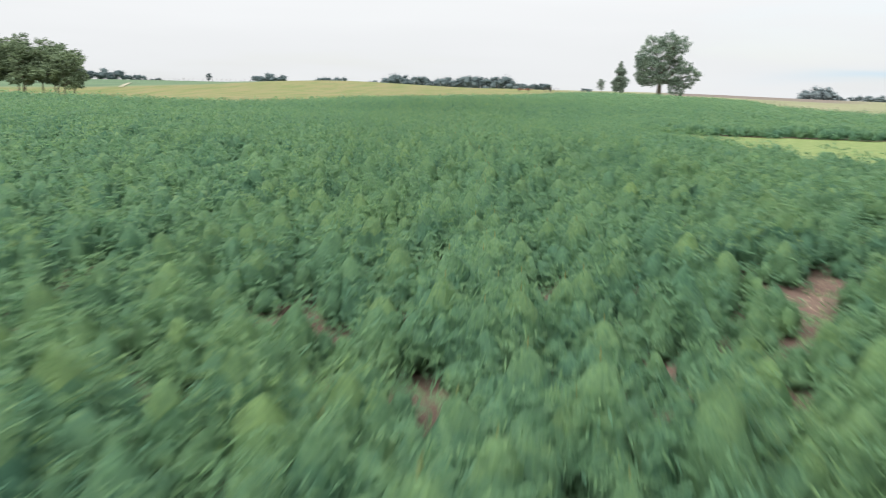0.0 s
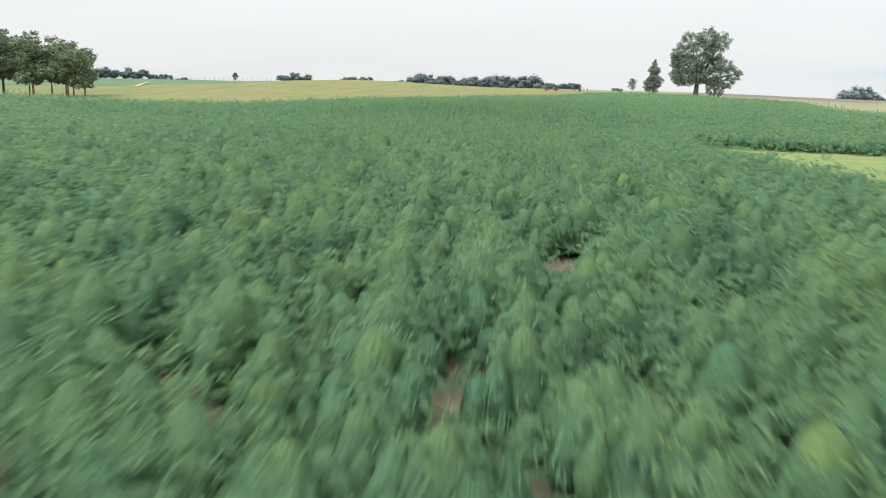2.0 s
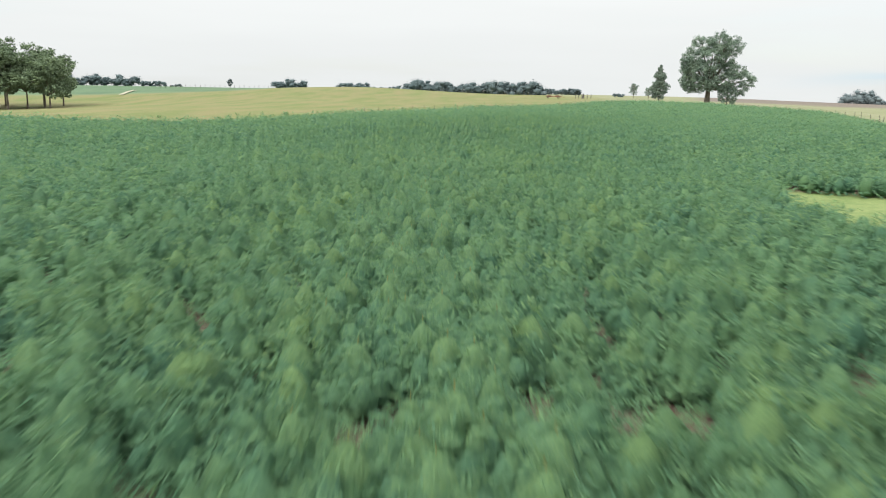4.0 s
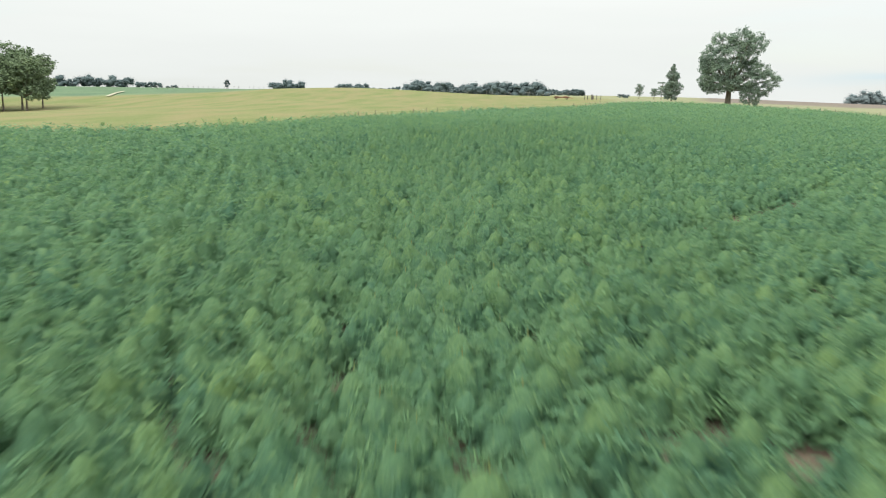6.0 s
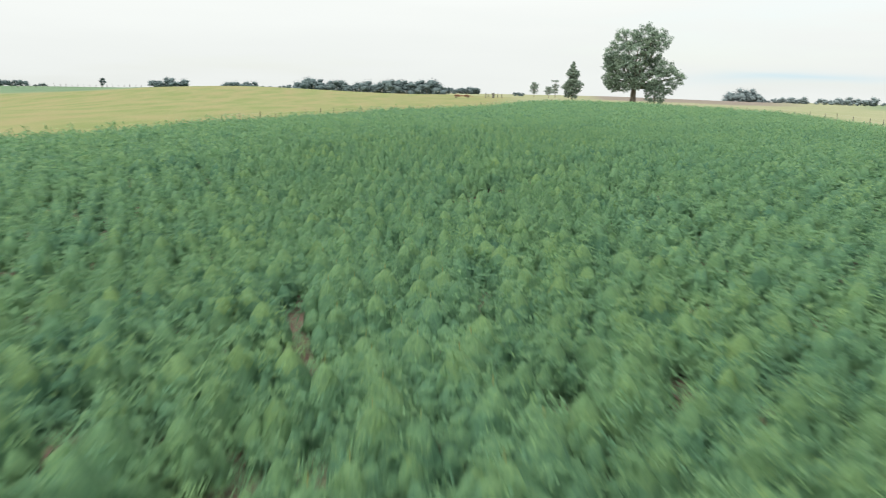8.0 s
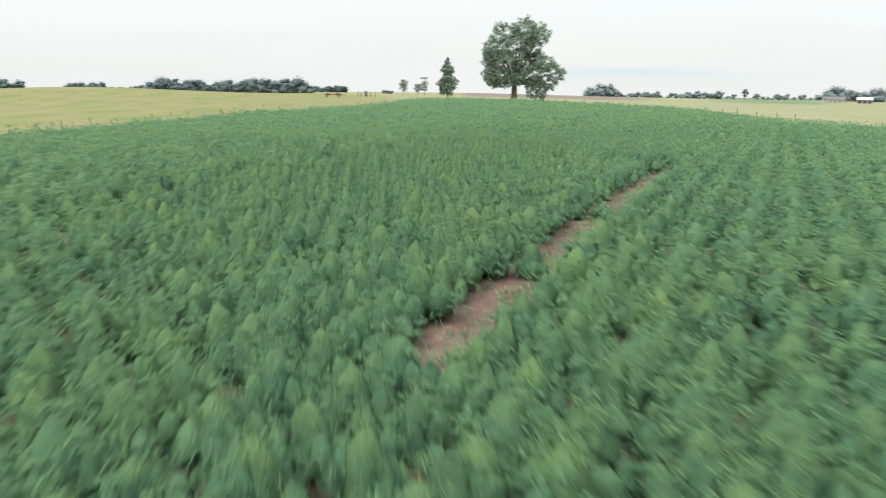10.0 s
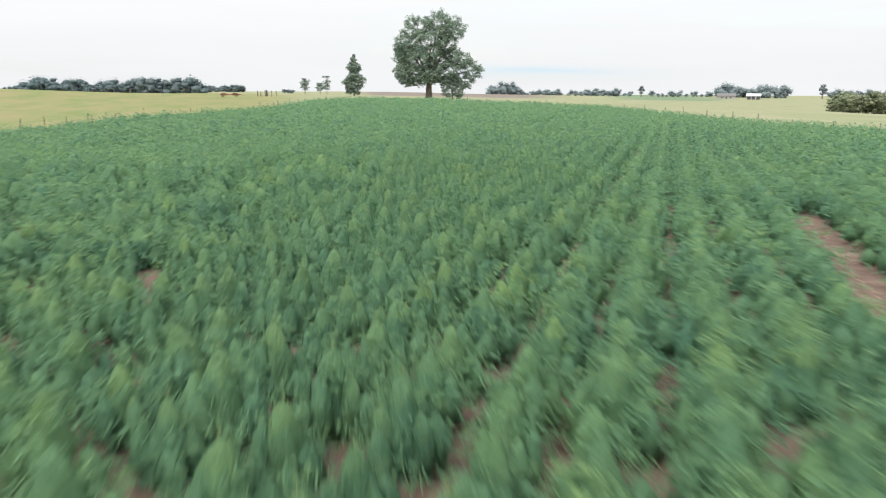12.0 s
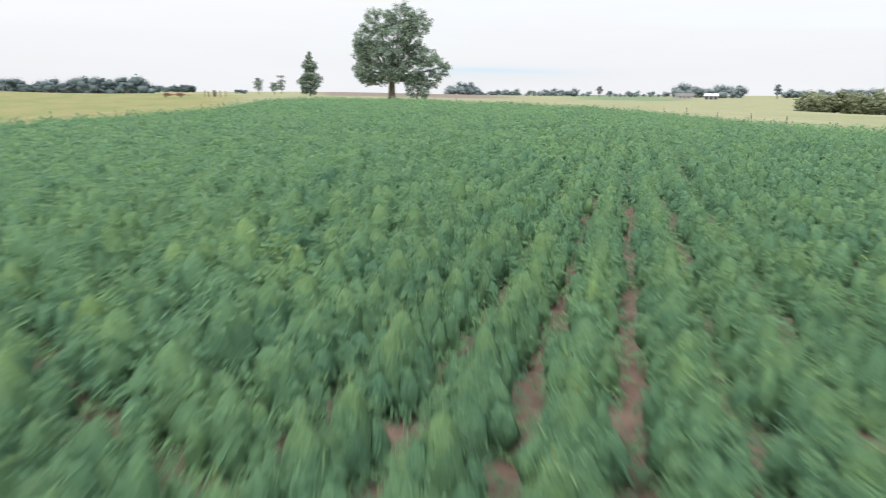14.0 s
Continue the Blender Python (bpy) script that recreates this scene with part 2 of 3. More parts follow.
ICO_V = unit(np.array([(s1 * 1.0, s2 * 1.618, 0) for s1 in (-1, 1) for s2 in (-1, 1)] + [(0, s1 * 1.0, s2 * 1.618) for s1 in (-1, 1) for s2 in (-1, 1)]
                      + [(s2 * 1.618, 0, s1 * 1.0) for s1 in (-1, 1) for s2 in (-1, 1)], float))
EDGE = min(np.linalg.norm(ICO_V[0] - ICO_V[i]) for i in range(1, 12)) * 1.01
ICO_F = np.array([(i, j, k) if np.dot(np.cross(ICO_V[j] - ICO_V[i], ICO_V[k] - ICO_V[i]), ICO_V[i]) > 0 else (i, k, j)
                  for i in range(12) for j in range(i + 1, 12) for k in range(j + 1, 12)
                  if max(np.linalg.norm(ICO_V[a] - ICO_V[b]) for a, b in ((i, j), (j, k), (i, k))) < EDGE])


def ball(fine):
    """A sphere of 20 faces, split `fine` times, or of 8 faces below that."""
    if fine < 0:
        return (np.array([(1, 0, 0), (0, 1, 0), (-1, 0, 0), (0, -1, 0), (0, 0, 1), (0, 0, -1)], float),
                np.array([(i, (i + 1) % 4, 4) for i in range(4)] + [((i + 1) % 4, i, 5) for i in range(4)]))
    v, f = ICO_V, ICO_F
    for _ in range(fine):
        tri = v[f]
        m = [unit((tri[:, a] + tri[:, b]) / 2) for a, b in ((0, 1), (1, 2), (2, 0))]
        n = len(f)
        pts = np.concatenate((tri[:, 0], tri[:, 1], tri[:, 2], *m))
        i = np.arange(n)
        f = np.concatenate([np.stack(c, 1) for c in ((i, i + 3 * n, i + 5 * n), (i + n, i + 4 * n, i + 3 * n), (i + 2 * n, i + 5 * n, i + 4 * n), (i + 3 * n, i + 4 * n, i + 5 * n))])
        _, first, back = np.unique(np.round(pts, 5), axis=0, return_index=True, return_inverse=True)
        v, f = pts[first], back.ravel()[f]
    return v, f


# ---- the lie of the land ----
def smooth(a, b, x):
    t = np.clip((x - a) / (b - a), 0, 1)
    return t * t * (3 - 2 * t)


def bell(x, y, cx, cy, sx, sy):
    return np.exp(-((x - cx) / sx) ** 2 - ((y - cy) / sy) ** 2)


def land(x, y):
    """Height of the ground: a broad hilltop that falls away all round."""
    x, y = np.asarray(x, float), np.asarray(y, float)
    r = np.hypot(x - 10, y - 60)
    z = 0.35 * bell(x, y, 0, 34, 60, 24) - 0.2 * bell(x, y, 0, 72, 60, 18)
    z = z - 0.005 * np.clip(x, -80, 40) * smooth(0, 30, y) * (1 - 0.8 * smooth(105, 150, y) * smooth(10, 40, x))
    z = z + 0.19 * bell(x, y, -17, 52, 20, 17)
    z = z - 0.38 * bell(x, y, -26, 108, 13, 20)
    z = z - 0.38 * smooth(44, 62, x) * smooth(112, 140, y) * (1 - smooth(190, 225, y)) + 1.75 * bell(x, y, -38, 392, 55, 90) + 0.95 * bell(x, y, 38, 380, 40, 80)
    z = z + 0.46 * smooth(74, 90, y) * (1 - smooth(112, 146, y)) * smooth(-20, 2, x) * (1 - smooth(30, 56, x))
    z = z - 0.5 * smooth(95, 135, y) * (1 - smooth(0, 40, x))
    z = z - 5.6 * bell(x, y, -150, 245, 85, 110)
    z = z - 7.5 * smooth(78, 280, x) * smooth(-100, 120, y + 0.4 * x) * (1 - 0.6 * smooth(500, 1000, r))
    z = z + 1.2 * bell(x, y, -62, 385, 70, 80) - 2.6 * bell(x, y, 50, 480, 80, 130) + 1.0 * bell(x, y, -260, 620, 190, 140)
    z = z + 3.4 * bell(x, y, 262, 880, 110, 200) - 2.8 * smooth(380, 640, x) - 0.0035 * np.maximum(0, r - 1000) * smooth(100, 400, x)
    z = z - 0.0095 * np.maximum(0, r - 330)
    z = z + 0.10 * np.sin(x * 0.11 + 0.7) * np.sin(y * 0.083)
    return z


LEFT_EDGE = ((-300, 96), (-60, 99), (-40, 100), (-26, 106), (-18, 121), (-8.5, 147), (1, 167), (8, 176), (14, 183), (24, 196), (34, 218), (45, 236), (50, 241))
TOP_RIGHT = ((63, 226), (70, 206), (72, 186), (69, 170), (64, 153), (59, 140), (54, 127), (53, 110), (58, 85), (62, 53))
STRIP = ((62, 52), (32, 58.5), (27, 60.3), (22, 62), (16.8, 65.5), (14.2, 57.5), (14.5, 50), (14.9, 44.5), (15.3, 39), (16.3, 34.5), (17.8, 29.5), (21.5, 20.5), (36, 8))
FIELD = (*LEFT_EDGE, *TOP_RIGHT, *STRIP, (44, -60), (-300, -60))


def inside(poly, x, y):
    x, y = np.asarray(x, float), np.asarray(y, float)
    ok = np.zeros(x.shape, bool)
    for (x0, y0), (x1, y1) in zip(poly, poly[1:] + poly[:1]):
        cross = (y0 > y) != (y1 > y)
        ok ^= cross & (x < (x1 - x0) * (y - y0) / ((y1 - y0) or 1e-9) + x0)
    return ok


def spread(lo, hi, step, far, growth):
    a = list(np.arange(lo, hi + step, step))
    d = step
    while a[-1] < far:
        d *= growth; a.append(a[-1] + d)
    d = step
    while a[0] > -far:
        d *= growth; a.insert(0, a[0] - d)
    return np.array(a)


gx, gy = spread(-80, 84, 1.2, 4500, 1.09), spread(0, 250, 1.2, 4500, 1.09)
X, Y = np.meshgrid(gx, gy)
nx, ny = len(gx), len(gy)
gi = np.arange(nx * ny).reshape(ny, nx)
quads = np.stack((gi[:-1, :-1], gi[:-1, 1:], gi[1:, 1:], gi[1:, :-1]), -1).reshape(-1, 4)
me = mesh_from("ground", [(np.stack((X, Y, land(X, Y)), -1), quads)], FIELDS)
me.polygons.foreach_set("use_smooth", np.ones(len(quads), bool))
ground = tagged(new("ground", me), "rolling farmland with red soil, mown hay and pale pasture", "ground", kind="structure")
az = np.degrees(np.arctan2(X - 2, Y - 50)); rad = np.hypot(X - 2, Y - 50)
soil = inside(FIELD, X, Y).astype(float)
hay_end = 318 + 15 * np.clip(az + 15.5, 0, 12)
hay = (1 - smooth(9, 12, az - 0.012 * (rad - 250))) * (1 - smooth(0, 14, rad - hay_end)) * (az > -140)
green = (smooth(0, 14, rad - hay_end) * (1 - smooth(-3, 2, az))
         + 0.8 * smooth(670, 700, rad) * smooth(34.0, 35.5, az) * (1 - smooth(40.5, 42, az)))
GRASS = (*STRIP, (44, -60), (110, -60), (110, 53))
strip = (inside(GRASS, X, Y) | inside(GRASS, X, Y - 1.2)).astype(float)
plough = smooth(16.2, 17.2, az) * (1 - smooth(28.5, 31, az)) * smooth(690, 720, rad)
for nm, chans in (("cover", (soil, hay, green)), ("cover_more", (strip, plough, soil * 0))):
    ca = me.color_attributes.new(nm, "FLOAT_COLOR", "POINT")
    ca.data.foreach_set("color", np.stack((*chans, np.ones_like(soil)), -1).astype(np.float32).ravel())


# ---- the hemp crop ----
def dome(h, turn, lobes, r, point=0.62):
    """Reach of a plant at the height h (0 to 1) and bearing: a pointed dome, drawn in at the foot, with shoots standing out."""
    body = 0.50 * np.clip(1 - np.clip(h, 0, 1) ** 1.75, 0, 1) ** point * (0.74 + 0.26 * smooth(0.0, 0.25, h))
    return body * (1 + 0.10 * np.sin(turn * lobes + r * 6 + h * 9) + 0.07 * np.sin(turn * (lobes + 3) - h * 14 + r * 3))


def blades(base, way, side, length, width):
    """Small leaves as single narrow triangles."""
    v = np.stack((base - side * (width / 2)[:, None], base + side * (width / 2)[:, None], base + way * length[:, None]), 1)
    return v.reshape(-1, 3), np.arange(3 * len(base)).reshape(-1, 3)


def hemp_leaves(seed, shoots, leaves, length, width, core, side_shoots, leaf_form, point=0.62, heart=0.88):
    """Foliage of one plant about 1.1 m high: a pointed leader and side shoots, each dense, clad in drooping narrow leaves."""
    r = np.random.default_rng(seed)
    k, ph = r.integers(4, 7), r.random()
    tops = [(0.0, 0.0, 0.0, 1.0, 0.82 if side_shoots else 0.98)]
    t0 = r.uniform(0, 6)
    for j in range(side_shoots):
        t_ = t0 + j * 6.283 / max(1, side_shoots) + r.uniform(-0.4, 0.4)
        d = r.uniform(0.20, 0.36)
        tops.append((d * math.cos(t_), d * math.sin(t_), 0.04, r.uniform(0.92, 1.06) - 1.2 * d + r.normal(0, 0.05), r.uniform(0.50, 0.66)))
    share = np.array([t_[4] ** 2 * t_[3] for t_ in tops]); share /= share.sum()
    out = []
    for n_, (tx, ty, foot, top, wide) in enumerate(tops):
        q = max(1, int(round(shoots * share[n_])))
        h = 0.06 + 0.93 * r.random(q) ** 1.15
        turn = np.arange(q) * 2.4 + r.uniform(-0.3, 0.3, q)
        tip_r = wide * dome(h, turn, k, ph, point) * r.uniform(0.84, 1.34, q)
        rise = foot + (top - foot) * 1.04 * h + 0.07 * r.random(q)
        tip = np.stack((tx + np.cos(turn) * tip_r, ty + np.sin(turn) * tip_r, rise), 1)
        n0 = unit(np.stack((np.cos(turn), np.sin(turn), 0.45 + 1.2 * h ** 3), 1))
        tip, n0, hh, up = np.repeat(tip, leaves, 0), np.repeat(n0, leaves, 0), np.repeat(h, leaves), np.repeat(rise, leaves)
        m = len(tip)
        fall = np.stack((0 * hh, 0 * hh, -0.68 + 0.7 * hh), 1)
        way = unit(n0 * (1, 1, 0.3) * 0.75 + r.normal(0, 1, (m, 3)) * (0.42, 0.42, 0.3) + fall)
        base = tip - n0 * 0.03 + r.normal(0, 0.035, (m, 3)) - way * (length * 0.35)
        side = unit(np.cross(way, n0) + r.normal(0, 0.12, way.shape))
        size = r.uniform(0.7, 1.25, m) * (1.08 - 0.4 * hh)
        young = hh * 0.5 + up * 0.5 + r.normal(0, 0.10, m) > 0.70
        for slot, pick in ((0, ~young), (1, young)):
            if pick.any():
                out.append((*leaf_form(base[pick], way[pick], side[pick], (length * size)[pick], (width * size)[pick]), slot))
        v, f = ball(core if n_ == 0 else max(0, core - 1))
        bh = np.clip((v[:, 2] + 1) / 2, 0.0, 0.985)
        bt = np.arctan2(v[:, 1], v[:, 0])
        br = wide * dome(np.clip(bh, 0.02, 1), bt, k, ph, point) * np.where(np.hypot(v[:, 0], v[:, 1]) < 0.05, 0, heart) * r.uniform(0.62, 1.06, len(v))
        bz = foot + (top - foot) * (0.03 + (0.36 + 0.70 * heart) * bh)
        out.append((np.stack((tx + np.cos(bt) * br, ty + np.sin(bt) * br, bz), 1), f, (bz[f].mean(1) * 0.5 + bh[f].mean(1) * 0.5 > 0.72).astype(int), True))
    return out


ROW_AZ = radians(40)
ACROSS = np.array((math.cos(ROW_AZ), -math.sin(ROW_AZ)))
ALONG = np.array((math.sin(ROW_AZ), math.cos(ROW_AZ)))
ROW, STEP, ROW_0 = 0.895, 0.95, -49.82
rng = np.random.default_rng(7)
kk, ss = np.meshgrid(np.arange(-180, 168), np.arange(-260, 340))
kk, ss = kk.ravel(), ss.ravel()
far_up = smooth(112, 128, (ROW_0 + ROW * kk) * ACROSS[1] + STEP * ss * ALONG[1])
loose = np.maximum(np.where(kk > 2, 0.56 + 0.32 * ((kk > 22) & (kk < 42)), np.clip((-13 - kk) / 4, 0, 1.2)), 0.8 * far_up)
loose[(kk > 12) & (kk < 17)] = 0.1
loose[(kk > 0) & (kk < 8) & (STEP * ss > 71)] = 0.12
c = ROW_0 + ROW * kk + rng.normal(0, 1, len(kk)) * (0.04 + 0.19 * loose)
s = STEP * (ss + (kk * 0.37) % 1) + rng.normal(0, 1, len(kk)) * (0.10 + 0.20 * loose)
c += 0.11 * ((kk > -15) & (kk < -4))
c += (0.16 * (kk == 15) - 0.08 * (kk == 14)) * (s > 46) * (s < 70)
px, py = c * ACROSS[0] + s * ALONG[0], c * ACROSS[1] + s * ALONG[1]
keep = inside(FIELD, px, py) & (py > -8) & (px > -110)
keep &= rng.random(len(px)) > 0.0005
# bare stretches (across the rows, half width, from, to along the rows) and bare spots (x, y of the north end, half width)
BARE = ((-49.82, 0.44, 63.6, 68.6), (-49.82, 0.44, 70.0, 74.6), (-49.82, 0.44, 75.8, 88.6), (-36.4, 0.6, 49.4, 50.6), (-36.4, 0.6, 52.4, 53.4), (-36.4, 0.6, 58.4, 66.4),
        (-5.05, 0.44, 15.6, 18.2), (-8.5, 0.40, 19.5, 20.9), (-4.15, 0.44, 11.6, 13.0))
# stunted stretches: row, from, to, size
LOW = ((50, 11.0, 22.0, 0.66), (51, 13.0, 20.0, 0.84), (15, 46.0, 70.0, 0.74), (14, 46.0, 70.0, 0.86), (16, 46.0, 70.0, 0.92), (0, 74.6, 75.8, 0.74), (0, 68.6, 70.0, 0.78))
SPOTS = ((-1.4, 16.0, 0.36), (-1.0, 14.7, 0.26), (1.1, 17.2, 0.35), (2.6, 17.6, 0.45), (5.9, 16.5, 0.35), (-1.1, 24.5, 0.4), (-1.36, 12.0, 0.4), (-0.1, 12.6, 0.4), (2.25, 12.1, 0.4), (-1.8, 19.4, 0.42), (2.5, 19.7, 0.3), (3.5, 21.8, 0.3),
         (2.5, 33.3, 0.45), (4.2, 30.8, 0.55), (4.75, 31.2, 0.55), (2.7, 27.7, 0.3), (2.9, 25.1, 0.5), (5.1, 27.6, 0.3), (2.3, 32.4, 0.55), (4.5, 29.5, 0.6),
         (1.9, 28.9, 0.36), (2.0, 33.4, 0.5), (3.0, 33.8, 0.4), (4.8, 39.2, 0.4), (5.9, 33.5, 0.45), (8.8, 36.9, 0.45), (0.1, 35.4, 0.3), (2.65, 55.7, 0.6), (0.3, 54.6, 0.36), (5.05, 67.9, 0.42), (-3.6, 59.9, 0.35),
         (1.95, 86.3, 0.4), (8.25, 90.8, 0.4), (3.2, 99.4, 0.44), (2.6, 97.6, 0.46), (3.4, 97.8, 0.42), (7.2, 104.2, 0.36), (29.6, 130.4, 0.8))
for a, half, b, d in BARE:
    keep &= ~((np.abs(c - a) < half) & (s > b) & (s < d))
for a, b, d in SPOTS:
    keep &= np.hypot((px - a) / (0.9 * d), (py - b + 0.35) / (d + 0.3)) > 1
px, py, kk, s = px[keep], py[keep], kk[keep], s[keep]
near_row = (kk > -14) & (kk < 34)
height = 1.07 * rng.normal(1, 0.13, len(px)).clip(0.68, 1.38)
height *= 1 + 0.08 * np.sin(px * 0.19 + 1) * np.sin(py * 0.23)
height[near_row] = 0.5 * height[near_row] + np.where(kk[near_row] < 2, 0.42, 0.52)
girth = 1.0 * height ** 0.6 * rng.uniform(0.88, 1.16, len(px))
girth *= 1.09 + 0.09 * (kk > 2) - 0.22 * np.clip((-2 - kk) / 3, 0, 1) * (kk > -14) * smooth(80, 90, py) * (1 - smooth(108, 124, py))
girth[(kk > 0) & (kk < 8) & (s > 71)] *= 0.88
for row, a, b, d in LOW:
    weak = (kk == row) & (s > a) & (s < b)
    height[weak] *= d; girth[weak] *= d
spin = rng.uniform(0, 2 * np.pi, len(px))
pz = land(px, py) - 0.03
LANE = np.array(((1.0, 8), (2.8, 20), (3.0, 30), (1.4, 50), (1.0, 75), (4.5, 95), (12, 110)))
near = np.full(len(px), 1e9)
for a, b in zip(LANE, LANE[1:]):
    u = np.clip(((px - a[0]) * (b - a)[0] + (py - a[1]) * (b - a)[1]) / ((b - a) @ (b - a)), 0, 1)
    near = np.minimum(near, np.hypot(px - a[0] - u * (b - a)[0], py - a[1] - u * (b - a)[1]))
order = np.argsort(near)
girth *= 1 + 0.20 * smooth(5, 15, near) * (1 - 0.5 * near_row * (kk < 1))
near[(px < -32 - 0.5 * py) | (px > 30 + 0.6 * py)] = -0.5  # never passed near: simplest form
single = order[:300]
rest = order[300:]
kinds = []
for i in range(6):
    plant = empty("hemp_plant", Matrix())
    part("foliage", hemp_leaves(100 + i, 150, 5, 0.165, 0.024, 1, 6, kites, 0.66, 0.76), (HEMP, TIPS), plant)
    part("stem", [tube([(0, 0, 0), (0.01, 0, 0.5), (0, 0.01, 0.98)], (0.018, 0.013, 0.005), 6)], STEM, plant)
    tagged(plant, "bushy green hemp plant rooted in red soil", "hemp plant", "hemp plants in rows")
    kinds.append(plant)
for n_, i in enumerate(single):
    m = Matrix.LocRotScale((px[i], py[i], pz[i]), Euler((0, 0, spin[i])), (girth[i], girth[i], height[i]))
    if n_ < 6:
        kinds[n_].matrix_basis = m
    else:
        twin = copy_thing(kinds[n_ % 6], pose(0, 0, 0))
        twin.matrix_basis = m
pieces = []
for lo, hi, form in ((0, 6, (120, 4, 0.16, 0.036, 1, 5, blades, 0.66, 0.72)), (6, 14, (66, 3, 0.17, 0.048, 0, 3, blades, 0.6, 0.66)), (14, 30, (58, 1, 0.21, 0.085, 0, 1, blades, 0.52, 0.64)), (30, 1e9, (26, 1, 0.25, 0.13, 0, 0, blades, 0.47, 0.62)), (-1, 0, (5, 1, 0.3, 0.2, -1, 0, blades))):
    sel = rest[(near[rest] >= lo) & (near[rest] < hi)]
    for v_ in range(8):
        ids = sel[v_::8]
        cs, sn = np.cos(spin[ids]), np.sin(spin[ids])
        for bv, bf, slot, *soft in hemp_leaves(200 + v_, *form):
            x = bv[None, :, 0] * girth[ids, None]; y = bv[None, :, 1] * girth[ids, None]
            v = np.stack((x * cs[:, None] - y * sn[:, None] + px[ids, None], x * sn[:, None] + y * cs[:, None] + py[ids, None],
                          bv[None, :, 2] * height[ids, None] + pz[ids, None]), -1)
            f = bf[None] + (np.arange(len(ids)) * len(bv))[:, None, None]
            pieces.append((v.reshape(-1, 3), f.reshape(-1, bf.shape[1]), np.tile(slot, len(ids)) if soft else slot, *soft))
tagged(part("hemp_crop", pieces, (HEMP, TIPS)), "dense green hemp crop planted in rows", "hemp crop", kind="stuff")


# dry straw and small weeds on the bare stretches
r = np.random.default_rng(31)
spots = []
for row, half, a, b in BARE:
    q = int((b - a) * 26)
    spots.append(np.outer(row + r.normal(0, 0.24, q), ACROSS) + np.outer(r.uniform(a, b, q), ALONG))
spots = np.concatenate(spots)
flat_way = unit(np.stack((r.normal(0, 1, len(spots)), r.normal(0, 1, len(spots)), r.uniform(-0.02, 0.12, len(spots))), 1))
base = np.column_stack((spots, land(spots[:, 0], spots[:, 1]) + 0.02))
straw = kites(base, flat_way, unit(np.cross(flat_way, (0, 0, 1.0))), r.uniform(0.08, 0.28, len(base)), r.uniform(0.006, 0.014, len(base)))
tagged(part("straw_litter", [straw], STRAW), "dry straw scattered on the bare red soil", "straw", kind="stuff")
pick = np.repeat(spots[::16], 12, 0)
pick = pick + r.normal(0, 0.06, pick.shape)
up_way = unit(np.column_stack((r.normal(0, 0.6, (len(pick), 2)), np.full(len(pick), 0.8))))
base = np.column_stack((pick, land(pick[:, 0], pick[:, 1]) - 0.01))
weeds = kites(base, up_way, unit(np.cross(up_way, r.normal(0, 1, up_way.shape))), r.uniform(0.06, 0.2, len(base)), r.uniform(0.012, 0.03, len(base)))
tagged(part("weeds", [weeds], TIPS), "small green weeds sprouting on the bare soil", "weeds", kind="stuff")


# tall weeds standing over the crop along the hay field
r = np.random.default_rng(47)
line = np.array(LEFT_EDGE[1:9], float)
leg = r.integers(0, len(line) - 1, 40)
foot_at = line[leg] + (line[leg + 1] - line[leg]) * r.random((40, 1)) + r.normal(0, 0.7, (40, 2))
tall = r.uniform(1.0, 1.4, 40)
stalk = np.repeat(np.arange(40), 22)
up = r.random(len(stalk)) ** 0.6
base = np.column_stack((foot_at[stalk] + r.normal(0, 0.09, (len(stalk), 2)), land(*foot_at[stalk].T) + up * tall[stalk]))
weed_way = unit(np.column_stack((r.normal(0, 0.6, (len(stalk), 2)), r.uniform(0.2, 1.0, len(stalk)))))
blade = kites(base, weed_way, unit(np.cross(weed_way, r.normal(0, 1, weed_way.shape))), r.uniform(0.16, 0.34, len(base)), r.uniform(0.05, 0.10, len(base)))
stems = [tube([(x, y, float(land(x, y)) - 0.05), (x, y, float(land(x, y)) + h)], (0.014, 0.006), 4) for (x, y), h in zip(foot_at, tall)]
tagged(part("tall_weeds", [blade, *stems], TIPS), "tall green weeds between the crop and mown hay", "weeds", kind="stuff")

